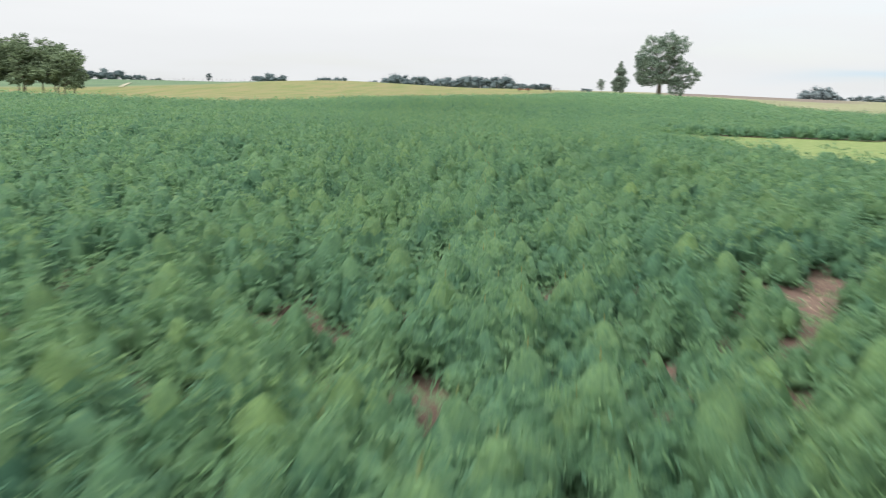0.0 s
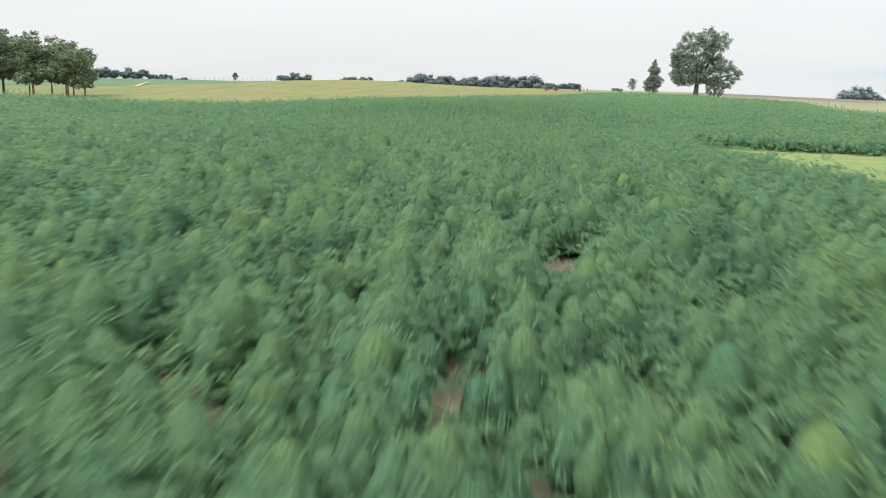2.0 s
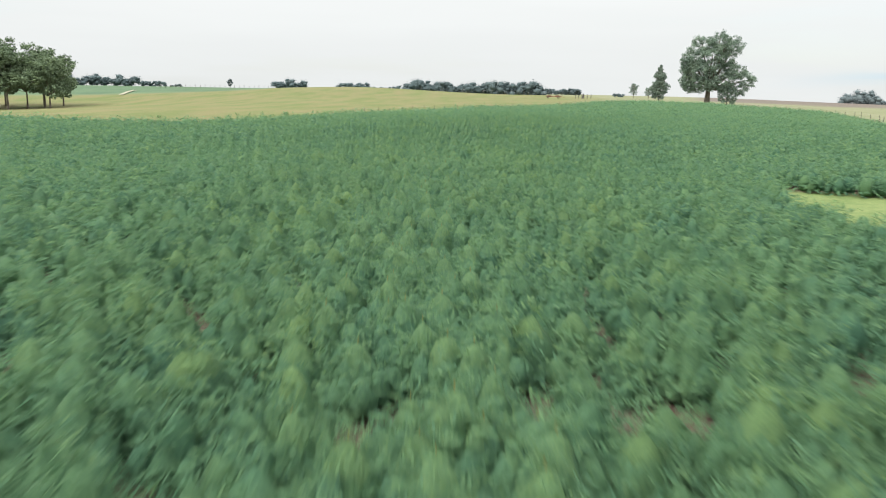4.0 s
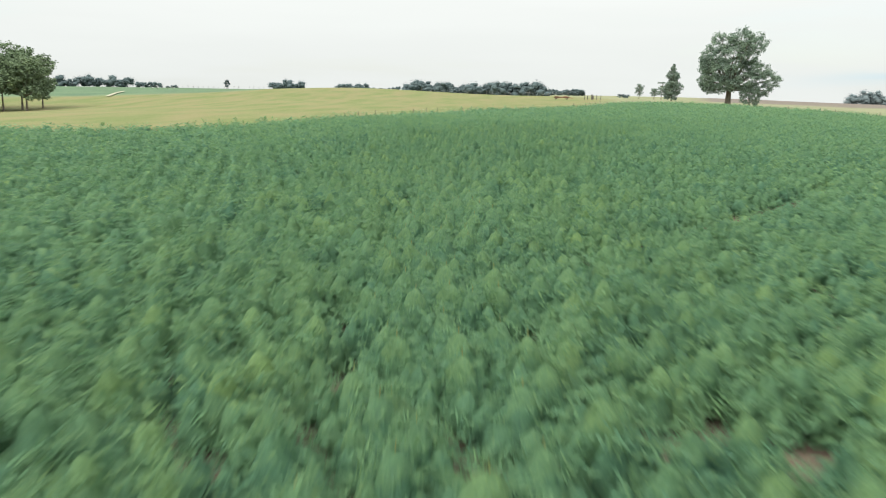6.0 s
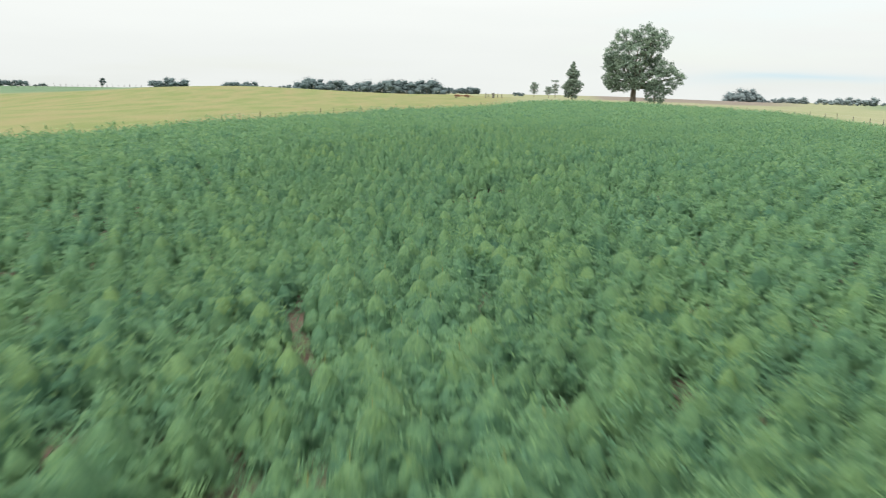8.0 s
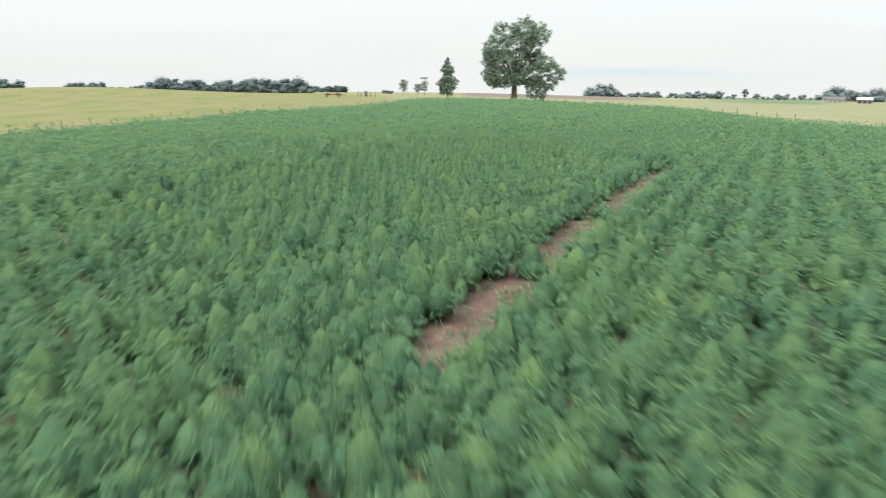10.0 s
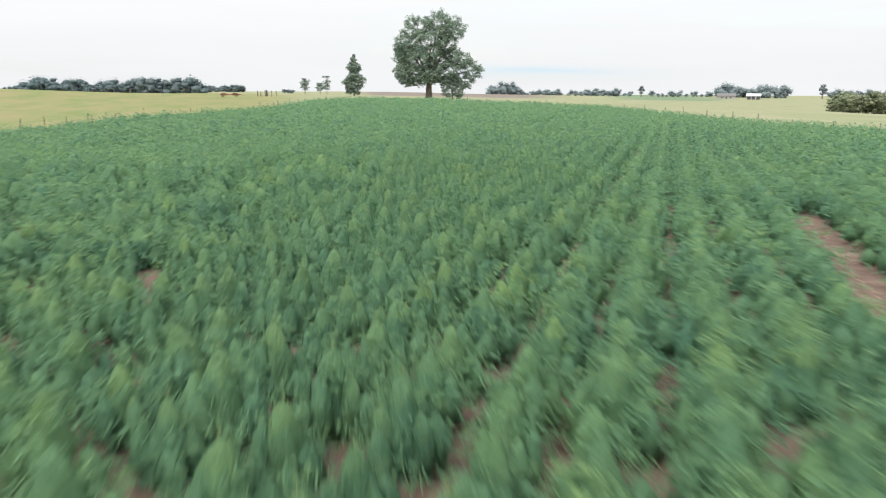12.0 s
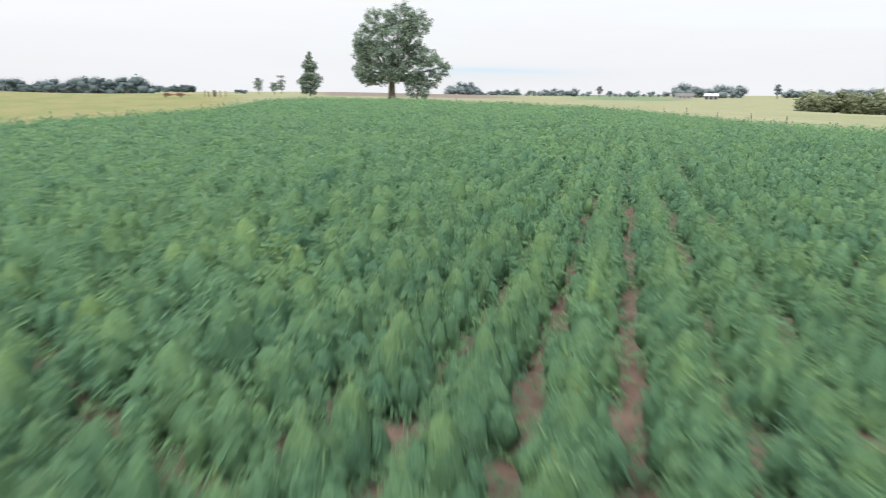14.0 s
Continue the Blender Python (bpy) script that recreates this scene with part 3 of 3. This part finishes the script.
# ---- trees ----
def leaf_cloud(r, lobes, leaf, per_area, sub=0.36, gaps=0.0, core=0.4):
    """Leaves in clumps over the outside of lobes (x, y, z, rx, ry, rz)."""
    bs, ns, cores = [], [], []
    for cx, cy, cz, rx, ry, rz in lobes:
        area = (rx * ry + ry * rz + rx * rz) * 4.2
        clumps = max(5, int(area / (2.2 * (sub * (rx + ry + rz) / 3) ** 2)))
        d = unit(r.normal(0, 1, (clumps, 3)))
        mid = np.array((cx, cy, cz)) + d * np.array((rx, ry, rz)) * r.uniform(0.5 if core < 0.8 else 0.72, 1.0 if core < 0.8 else 0.92, (clumps, 1))
        if gaps:
            mid = mid[r.random(clumps) > gaps]
        for p in mid:
            rr = sub * (rx + ry + rz) / 3 * r.uniform(0.6, 1.15)
            cores.append((p, rr))
            k = max(6, int(per_area * rr * rr * 12))
            e = unit(r.normal(0, 1, (k, 3)))
            bs.append(p + e * (rr * r.uniform(0.3 + 0.55 * core, 1.18, (k, 1))) * np.array((1, 1, 0.75))); ns.append(unit(e + 0.5 * unit(p - np.array((cx, cy, cz)))))
    b, n = np.concatenate(bs), np.concatenate(ns)
    n = unit(n * 0.45 + r.normal(0, 0.55, n.shape) + (0, 0, 0.35))
    w = unit(np.cross(n, r.normal(0, 1, n.shape)))
    s_ = np.cross(n, w)
    ln = leaf * r.uniform(0.6, 1.3, len(b))
    bv, bf = ball(0)
    lump = np.concatenate([p + bv * (q * core * r.uniform(0.6, 1.15, (12, 1))) * np.array((1, 1, 0.75)) for p, q in cores])
    return [kites(b - w * (ln / 2)[:, None], w, s_, ln, ln * 0.72), (lump, np.concatenate([bf + 12 * i for i in range(len(cores))]), 0, True)]


def limbs(r, base_r, h, lobes, trunk_top):
    """A flared trunk and one bent limb into each lobe."""
    out = [tube([(0, 0, -0.3), (0, 0, 0.35), (0.05, 0, h * 0.35 * trunk_top), (0.1, 0.05, h * trunk_top)], (base_r * 1.5, base_r * 1.08, base_r * 0.92, base_r * 0.62), 12, r, 0.08)]
    top = np.array((0.1, 0.05, h * trunk_top))
    for lb in lobes:
        end = np.array(lb[:3]); start = top * r.uniform(0.75, 1.0)
        mid = start * 0.5 + end * 0.5 + r.normal(0, 0.35, 3)
        out.append(tube([start, mid, end, end + (end - mid) * 0.2], (base_r * 0.42, base_r * 0.27, base_r * 0.13, 0.02), 6, r, 0.1))
    return out


def tree(name, x, y, turn, lobes, leaf, per_area, base_r, h, mat, label, category="tree", trunk_top=0.3, sub=0.36, gaps=0.0, seed=1, group="", sink=0.1, core=0.4):
    r = np.random.default_rng(seed)
    t = empty(name, pose(x, y, float(land(x, y)) - sink, 0, 0, turn))
    part("trunk", limbs(r, base_r, h, lobes, trunk_top), BARK, t)
    part("crown", leaf_cloud(r, lobes, leaf, per_area, sub, gaps, core), mat, t)
    return tagged(t, label, category, group)


# the great oak; local x points to the viewer's right, y away
OAK_LOBES = ((-2.5, 0, 16.3, 3.5, 4.0, 2.9), (2.0, 0, 17.8, 3.2, 4.0, 2.5), (5.4, 0, 16.2, 3.5, 4.0, 2.7), (-4.2, 0, 12.6, 3.4, 4.4, 3.0), (0.5, -2, 13.4, 3.6, 4.2, 3.2),
             (4.2, 1, 12.6, 3.0, 4.0, 2.9), (-5.4, 0, 9.0, 2.7, 3.6, 3.0), (-2.0, -2, 9.0, 3.2, 3.8, 2.6), (2.6, 2.4, 9.2, 3.6, 3.8, 2.7), (7.0, 0, 9.4, 3.0, 3.8, 2.4),
             (9.6, 0, 7.0, 3.0, 3.4, 2.2), (4.0, -2, 6.9, 3.2, 3.4, 2.6), (-5.2, 0.3, 5.2, 2.1, 2.8, 1.9), (5.4, 0, 5.2, 1.9, 2.2, 1.8),
             (-5.9, 0, 10.4, 2.2, 3.2, 2.6), (-3.2, -1.8, 6.2, 2.6, 2.4, 1.8), (-1.0, -2.4, 7.0, 2.4, 2.0, 2.0), (1.0, -3.0, 5.6, 1.8, 1.6, 1.8), (8.6, 0, 4.4, 2.4, 2.6, 1.7), (-5.9, 0.5, 6.6, 2.2, 2.8, 2.0),
             (-3.6, 0.5, 4.4, 2.2, 2.0, 1.5), (-1.6, -2.6, 4.8, 1.6, 1.4, 1.4), (4.4, -1.5, 4.6, 2.4, 2.0, 1.8), (-5.8, -1, 12.0, 2.6, 3.0, 2.6), (0.2, -2.8, 10.6, 2.8, 2.0, 2.4), (3.4, -2.6, 15.0, 2.6, 2.0, 2.2))
tree("oak_tree", 69.6, 249, -20, OAK_LOBES, 0.27, 8.5, 0.8, 20, OAK, "great spreading oak tree standing past the crop's end", "oak tree", 0.28, 0.22, 0.36, 3, sink=0.35, core=0.38)

SKIRTED = ((0, 0, 12.4, 3.0, 3.0, 2.2), (-2.2, 0, 10.2, 3.0, 3.0, 2.4), (2.4, -0.5, 10.0, 3.2, 3.0, 2.4), (-3.4, 0, 7.0, 2.9, 3.0, 2.4), (0.2, -1.6, 7.6, 3.2, 2.8, 2.6), (3.8, 0, 6.8, 2.9, 3.0, 2.3),
           (-3.6, -0.4, 4.0, 2.4, 2.6, 2.0), (4.2, 0, 3.8, 2.2, 2.6, 1.8), (1.6, -1.8, 4.2, 2.4, 2.0, 2.2), (3.2, -0.8, 1.9, 1.7, 1.8, 1.3), (-1.6, -1.5, 2.6, 1.6, 1.6, 1.4))
tree("oak_tree", 73.9, 245.5, -20, [tuple(0.44 * q for q in lobe) for lobe in SKIRTED], 0.24, 8.0, 0.2, 6.4, OAK, "smaller oak tree leafy to the ground beside a great oak", "oak tree", 0.3, 0.26, 0.30, 8, core=0.5)

def tiers(r, levels, flat=0.45):
    """Lobes in loose flat tiers about a stem: (height, half width) levels."""
    out = []
    for z, w in levels:
        k = 1 if w < 0.7 else 5
        t0 = r.uniform(0, 6)
        for j in range(k):
            t_ = t0 + j * 2 * math.pi / k + r.uniform(-0.5, 0.5)
            reach = 0 if k == 1 else w * r.uniform(0.45, 0.72)
            q = max(0.45, w * r.uniform(0.36, 0.52))
            out.append((reach * math.cos(t_), reach * math.sin(t_), z + r.uniform(-0.35, 0.35), q, q, q * flat + 0.15))
    return out


CONE = tiers(np.random.default_rng(5), ((1.4, 2.3), (2.6, 2.6), (3.6, 3.3), (4.7, 3.7), (5.7, 3.2), (6.6, 2.0), (7.6, 1.6), (8.6, 2.5), (9.5, 2.3), (10.3, 1.6), (11.3, 1.0), (12.2, 0.5), (12.9, 0.4)), 0.6)
tree("cedar_tree", 74, 322, -14, CONE, 0.36, 3.6, 0.26, 13, PINE, "dark pointed cedar tree with open tiers", "cedar tree", 0.72, 0.42, 0.28, 4, core=0.55)
for i, (a, d, levels) in enumerate(((13.2, 520, ((3.2, 2.4), (4.6, 3.0), (6.0, 2.7), (7.4, 3.3), (8.8, 2.8), (10.0, 1.8))),
                                    (14.3, 545, ((3.0, 2.6), (4.6, 3.6), (6.2, 3.0), (7.6, 2.6))),
                                    (14.8, 560, ((4.0, 2.6), (6.0, 3.2), (8.0, 2.8), (9.6, 2.6), (12.6, 2.8))))):
    tx, ty = 4.4 + d * math.sin(radians(a)), 92 + d * math.cos(radians(a))
    hh = levels[-1][0] + 0.6
    tree("pine_tree", tx, ty, 0, tiers(np.random.default_rng(30 + i), levels), 0.42, 3.2, 0.22, hh, PINE, "slender far pine tree with thin tiers", "pine tree", 0.85, 0.6, 0.46, 20 + i, "far pines", core=0.12)

# the grove of tall trees at the hay field's edge
for i, (gxx, gyy, full) in enumerate(((-121, 255, 16), (-127, 263, 18), (-132, 252, 19.5), (-138, 262, 21), (-143, 252, 22), (-149, 264, 24), (-153, 252, 22), (-160, 262, 24), (-165, 251, 23), (-172, 262, 24), (-134, 275, 21), (-156, 276, 24), (-126, 272, 18), (-146, 274, 23), (-129, 257, 18), (-147, 257, 22), (-157, 256, 22))):
    r, hh = np.random.default_rng(50 + i), full * 0.88
    lobes = []
    for z_ in np.linspace(0.36, 0.95, 15):
        reach = 4.8 * math.sqrt(max(0.06, 1 - ((z_ - 0.56) / 0.46) ** 2)) * math.sqrt(r.random())
        t_, q = r.uniform(0, 6.28), r.uniform(2.0, 3.4)
        lobes.append((reach * math.cos(t_), reach * math.sin(t_), hh * z_, q, q, q * 0.72))
    if i == 0:
        lobes += [(5.5, 0, hh * 0.50, 2.2, 2.0, 1.8), (4.0, 0, hh * 0.3, 2.4, 2.2, 1.2), (4.5, 0, hh * 0.68, 1.8, 1.8, 1.4)]
    tree("grove_tree", gxx, gyy, 25, lobes, 0.56, 0.95, 0.26, hh, GROVE, "tall leafy tree with a bare lower trunk in a grove", "tree", 0.35, 0.30, 0.30, 60 + i, "grove trees", core=0.5)


def tree_line(name, label, a0, a1, dist, hmin, hmax, step, mat, seed, eye=(2, 50), slant=0.0):
    """A far belt of trees between two bearings, as one mass."""
    r = np.random.default_rng(seed)
    pieces_, a = [], a0
    while a <= a1:
        d = dist + slant * (a - a0) + r.uniform(-8, 8)
        x, y = eye[0] + d * math.sin(radians(a)), eye[1] + d * math.cos(radians(a))
        h = r.uniform(hmin, hmax)
        g = float(land(x, y))
        w = h * r.uniform(0.42, 0.6)
        leafy = leaf_cloud(r, ((0, 0, h * 0.66, w, w, h * 0.36), (r.uniform(-w, w) * 0.6, 0, h * 0.36, w * 1.05, w, h * 0.34)), max(0.5, h * 0.08), 3.2 / h, 0.9, 0.0, 0.78)
        pieces_ += [(v + (x, y, g), f, *more) for v, f, *more in leafy]
        pieces_.append(tube([(x, y, g - 0.3), (x, y, g + h * 0.6)], (h * 0.03, h * 0.015), 5))
        a += step * r.uniform(0.7, 1.3)
    tagged(part(name, pieces_, mat), label, "tree line", kind="stuff")


tree_line("far_woods", "blue-green block of far woods behind the hay field", 1.6, 5.2, 520, 7.6, 9.4, 0.3, WOODS, 1)
tree_line("far_woods", "low blue-green wood edge beyond the hay field", -4.4, 1.6, 520, 6.0, 8.6, 0.36, WOODS, 2)
tree_line("far_bushes", "low dark bushes on the far pasture", 11.7, 12.5, 540, 2.0, 2.9, 0.22, WOODS, 18, eye=(4.4, 92))
tree_line("far_hedge", "thin far hedge on the skyline", 5.2, 8.6, 640, 3.2, 4.8, 0.2, WOODS, 3)
tree_line("far_hedge", "dark block of far trees on the skyline", -9.6, -7.7, 800, 6, 7.5, 0.25, WOODS, 4)
tree_line("far_hedge", "thin far hedge on the skyline", -7.4, -4.4, 850, 3, 6, 0.3, WOODS, 5)
tree_line("far_clump", "rounded clump of far trees on the skyline", -14.4, -12.3, 720, 5, 10, 0.3, WOODS, 6)
tree_line("far_clump", "small clump of far trees on the skyline", -23.4, -22.2, 850, 5, 7, 0.3, WOODS, 7)
tree_line("far_clump", "low clump of far trees on the skyline", -21.6, -20.8, 850, 2.5, 4, 0.3, WOODS, 17)
tree_line("far_clump", "row of far trees on the skyline", -28.5, -24.2, 640, 5, 8, 0.4, WOODS, 8)
tree_line("far_clump", "row of far trees on the skyline", -38, -29.0, 700, 6, 10, 0.5, WOODS, 9)
# the farthest belts take the palest leaf colour, with distance haze put in
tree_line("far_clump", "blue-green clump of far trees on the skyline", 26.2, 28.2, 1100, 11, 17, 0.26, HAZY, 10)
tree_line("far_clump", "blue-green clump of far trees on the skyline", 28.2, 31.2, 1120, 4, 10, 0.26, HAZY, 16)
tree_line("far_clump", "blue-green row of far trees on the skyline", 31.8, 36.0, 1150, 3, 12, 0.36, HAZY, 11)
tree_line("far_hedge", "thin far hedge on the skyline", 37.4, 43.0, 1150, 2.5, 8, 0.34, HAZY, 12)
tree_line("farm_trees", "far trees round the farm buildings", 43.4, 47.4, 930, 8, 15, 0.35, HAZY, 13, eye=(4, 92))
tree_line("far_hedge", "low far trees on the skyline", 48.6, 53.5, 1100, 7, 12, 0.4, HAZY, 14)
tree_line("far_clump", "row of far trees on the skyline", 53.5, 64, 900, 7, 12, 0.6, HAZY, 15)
for i, (a, d, hh) in enumerate(((-17.6, 900, 11.0), (36.6, 1080, 15.0), (47.9, 950, 16.0))):
    q = hh / 12
    tree("lone_tree", 2 + d * math.sin(radians(a)), 50 + d * math.cos(radians(a)), 0, ((0.4 * q, 0, 9.8 * q, 2.2 * q, 2.0 * q, 1.7 * q), (-1.8 * q, 0, 7.4 * q, 2.0 * q, 2 * q, 1.4 * q), (2.2 * q, 0, 7.0 * q, 1.8 * q, 2 * q, 1.3 * q), (0, 0, 4.6 * q, 2.4 * q, 2 * q, 1.5 * q)), 1.0, 0.6, 0.5 * q, hh, WOODS, "lone far tree with an open crown on the skyline", "tree", 0.5, 0.42, 0.1, 90 + i, "lone far trees")

# the scrub thicket in the pasture
r = np.random.default_rng(77)
lobes = [(r.uniform(-20, 20), r.uniform(-6, 6), r.uniform(1.5, 6.0), r.uniform(3.5, 5.5), r.uniform(3, 5), r.uniform(2.2, 3.2)) for _ in range(48)] + [(-21, 0, 3.0, 3.5, 3.5, 3.0), (-18, 0, 5.0, 3.5, 3.5, 2.6), (21, 0, 6, 4, 4, 3.5)]
thicket = empty("scrub_thicket", pose(280, 289, float(land(272, 292)) - 0.3, 0, 0, -50))
part("crown", leaf_cloud(r, lobes, 0.66, 0.9, 0.45, 0.0, 0.6), SCRUB, thicket)
part("trunk", [p_ for lb in lobes[::2] for p_ in (tube([(lb[0], lb[1], -0.5), (lb[0] + 0.3, lb[1], lb[2])], (0.16, 0.06), 6),)], BARK, thicket)
tagged(thicket, "olive-green scrub thicket standing in the pasture", "thicket")


# ---- fences ----
def fence(name, label, line, gap, tall, thick, seed, wires=3):
    r = np.random.default_rng(seed)
    f0 = empty(name, pose(line[0][0], line[0][1], float(land(*line[0]))))
    o = np.array(f0.matrix_basis.translation)
    pts = []
    for (x0, y0), (x1, y1) in zip(line, line[1:]):
        k = max(1, int(math.hypot(x1 - x0, y1 - y0) / gap))
        pts += [(x0 + (x1 - x0) * i / k, y0 + (y1 - y0) * i / k) for i in range(k)]
    pts.append(line[-1])
    forms = [mesh_from("post", [tube([(0, 0, -0.4), (0.01, 0, tall * 0.5), (0.02 * r.normal(), 0.02 * r.normal(), tall), (0, 0, tall + 0.03)], (thick, thick * 0.95, thick * 0.9, 0.01), 7, r, 0.1)], POST) for _ in range(4)]
    tops = []
    for i, (x, y) in enumerate(pts):
        x, y = x + r.normal(0, 0.12), y + r.normal(0, 0.12)
        p = new("post", forms[i % 4]); p.parent = f0
        z = float(land(x, y))
        p.matrix_basis = Matrix.LocRotScale(Vector((x, y, z)) - Vector(o), Euler((r.normal(0, 0.03), r.normal(0, 0.03), r.uniform(0, 6))), (1, 1, r.uniform(0.85, 1.15)))
        tops.append(np.array((x, y, z)) - o)
    for w in range(wires):
        part("wire", [tube([t_ + (0, 0, tall * (0.35 + 0.28 * w)) for t_ in tops], [0.004] * len(tops), 4)], WIRE, f0)
    return tagged(f0, label, "fence", kind="structure")


fence("fence", "weathered wooden post and wire fence beside the crop", [(-14, 141), (-11, 149), (-1.5, 169), (5.5, 178.5), (12, 186), (21.5, 198), (31.5, 220), (42.5, 238), (52, 254)], 3.6, 1.12, 0.04, 1)
fence("fence", "weathered wooden post and wire fence along the pasture", [(64, 60), (60, 85), (55.5, 110), (56.5, 126), (61.5, 139), (66.5, 152), (71.5, 169), (74.5, 187), (72.5, 208), (65.5, 228)], 5.0, 1.15, 0.045, 2)
fence("fence", "pale post fence across the far hay field", [(-20, 400), (0, 398), (20, 392), (45, 380)], 7.0, 1.6, 0.12, 3)

fence("fence", "long row of pale stakes across the far green field", [(-166, 450), (-140, 462), (-112, 472)], 2.6, 1.9, 0.11, 7, 2)

# ---- track, machines, farm buildings ----
def drape(name, line, width, mat, label, lift=0.06):
    pts = []
    for (x0, y0), (x1, y1) in zip(line, line[1:]):
        pts += [(x0 + (x1 - x0) * i / 12, y0 + (y1 - y0) * i / 12) for i in range(12)]
    pts = np.array(pts + [line[-1]], float)
    d = unit(np.gradient(pts, axis=0)); nrm = np.stack((d[:, 1], -d[:, 0]), 1)
    rows_ = [pts + nrm * width * k for k in (-0.5, -0.2, 0.2, 0.5)]
    v = np.stack([np.stack((q[:, 0], q[:, 1], land(q[:, 0], q[:, 1]) + lift), 1) for q in rows_], 1)
    n4 = len(pts)
    f = np.array([(i * 4 + j, i * 4 + j + 1, (i + 1) * 4 + j + 1, (i + 1) * 4 + j) for i in range(n4 - 1) for j in range(3)])
    tagged(part(name, [(v, f)], mat), label, "track", kind="structure")


drape("track", [(-148, 376), (-141, 352), (-136, 335)], 1.7, TRACK, "pale gravel farm track through the hay field", 0.3)


def wheel(name, x, y, z, r0, w, parent):
    a = np.linspace(0, 2 * np.pi, 16, endpoint=False)
    prof = ((r0 * 0.6, -w / 2), (r0 * 0.95, -w / 2), (r0, -w / 4), (r0, w / 4), (r0 * 0.95, w / 2), (r0 * 0.6, w / 2))
    v = np.array([(x + math.cos(t_) * q, y + o_, z + math.sin(t_) * q) for t_ in a for q, o_ in prof])
    f = np.array([(i * 6 + j, i * 6 + (j + 1) % 6, ((i + 1) % 16) * 6 + (j + 1) % 6, ((i + 1) % 16) * 6 + j) for i in range(16) for j in range(6)])
    wh = part(name, [(v, f)], TYRE, parent)
    part("rim", [tube([(x, y - w * 0.3, z), (x, y + w * 0.3, z)], (r0 * 0.62, r0 * 0.62), 12)], RUST, wh)


rake = empty("hay_rake", pose(32, 296, float(land(32, 296)), 0, 0, -10))
part("frame", [box(-2.6, -0.12, 0.62, 2.6, 0.12, 0.82), box(-1.0, -0.9, 0.55, -0.8, 0.9, 0.72), box(0.9, -0.9, 0.55, 1.1, 0.9, 0.72), tube([(2.6, 0, 0.7), (3.6, 0, 0.4)], (0.07, 0.05), 6)], RED, rake)
for x in (-1.5, 1.35):
    part("reel", [tube([(x - 1.0, 0, 0.72), (x - 0.7, 0, 0.74), (x + 0.6, 0, 0.72), (x + 1.0, 0, 0.68)], (0.12, 0.3, 0.27, 0.12), 10)], RUST, rake)
    part("guard", [box(x - 0.7, -0.4, 0.98, x + 0.4, 0.4, 1.06)], RED, rake)
for x, y in ((-1.9, -0.9), (-1.9, 0.9), (1.6, -0.9), (1.6, 0.9)):
    wheel("wheel", x, y, 0.33, 0.33, 0.2, rake)
tagged(rake, "red towed hay rake parked on mown hay", "farm machine")
fence("fence", "short stretch of stout dark posts on mown hay", [(40.5, 305), (43, 306), (44.2, 309), (46.5, 308)], 0.9, 1.5, 0.13, 5, 1)


def gable(lx, ly, h0, h1, over=0.4):
    """A pitched roof slab over a plan lx by ly, its ridge along x."""
    a, b_, t_ = lx / 2 + over, ly / 2 + over, 0.18
    v = np.array([(sx * a, y, z) for sx in (-1, 1) for y, z in ((-b_, h0 - 0.2), (0, h1), (b_, h0 - 0.2), (b_, h0 - 0.2 - t_), (0, h1 - t_), (-b_, h0 - 0.2 - t_))])
    f = np.array([(i, (i + 1) % 6, 6 + (i + 1) % 6, 6 + i) for i in range(6)] + [(0, 5, 4, 1), (1, 4, 3, 2), (6, 7, 10, 11), (7, 8, 9, 10)])
    return v, f


def building(name, a, d, turn, lx, ly, h0, h1, wallm, roofm, label, category, openings):
    x, y = 4.4 + d * math.sin(radians(a)), 92 + d * math.cos(radians(a))
    hse = empty(name, pose(x, y, float(land(x, y)) - 0.1, 0, 0, turn))
    t_ = 0.2
    part("wall", [box(-lx / 2, -ly / 2, -0.5, lx / 2, -ly / 2 + t_, h0)], wallm, hse)
    part("wall", [box(-lx / 2, ly / 2 - t_, -0.5, lx / 2, ly / 2, h0)], wallm, hse)
    part("wall", [box(-lx / 2, -ly / 2 + t_, -0.5, -lx / 2 + t_, ly / 2 - t_, h0)], wallm, hse)
    part("wall", [box(lx / 2 - t_, -ly / 2 + t_, -0.5, lx / 2, ly / 2 - t_, h0)], wallm, hse)
    part("roof", [gable(lx, ly, h0, h1)], roofm, hse)
    for nm, x0, x1, z0, z1 in openings:
        part(nm, [box(x0, -ly / 2 - 0.06, z0, x1, -ly / 2 - 0.004, z1)], DARK, hse)
    tagged(hse, label, category)


building("barn", 45.5, 820, -46, 13, 9, 3.8, 6.0, WALLS, WHITE, "low farm shed with a bright white sheet roof", "barn", (("door", -5.8, -2.6, 0, 3.2), ("door", -1.6, 1.6, 0, 3.2), ("door", 2.6, 5.8, 0, 3.2)))
building("farmhouse", 43.7, 840, -40, 18, 10, 3.2, 5.8, WALLS, BROWNROOF, "far farmhouse with a low brown shingle roof", "house", (("window", -5, -3.6, 1, 2.2), ("door", -0.6, 0.6, 0, 2.1), ("window", 3.4, 5, 1, 2.2)))
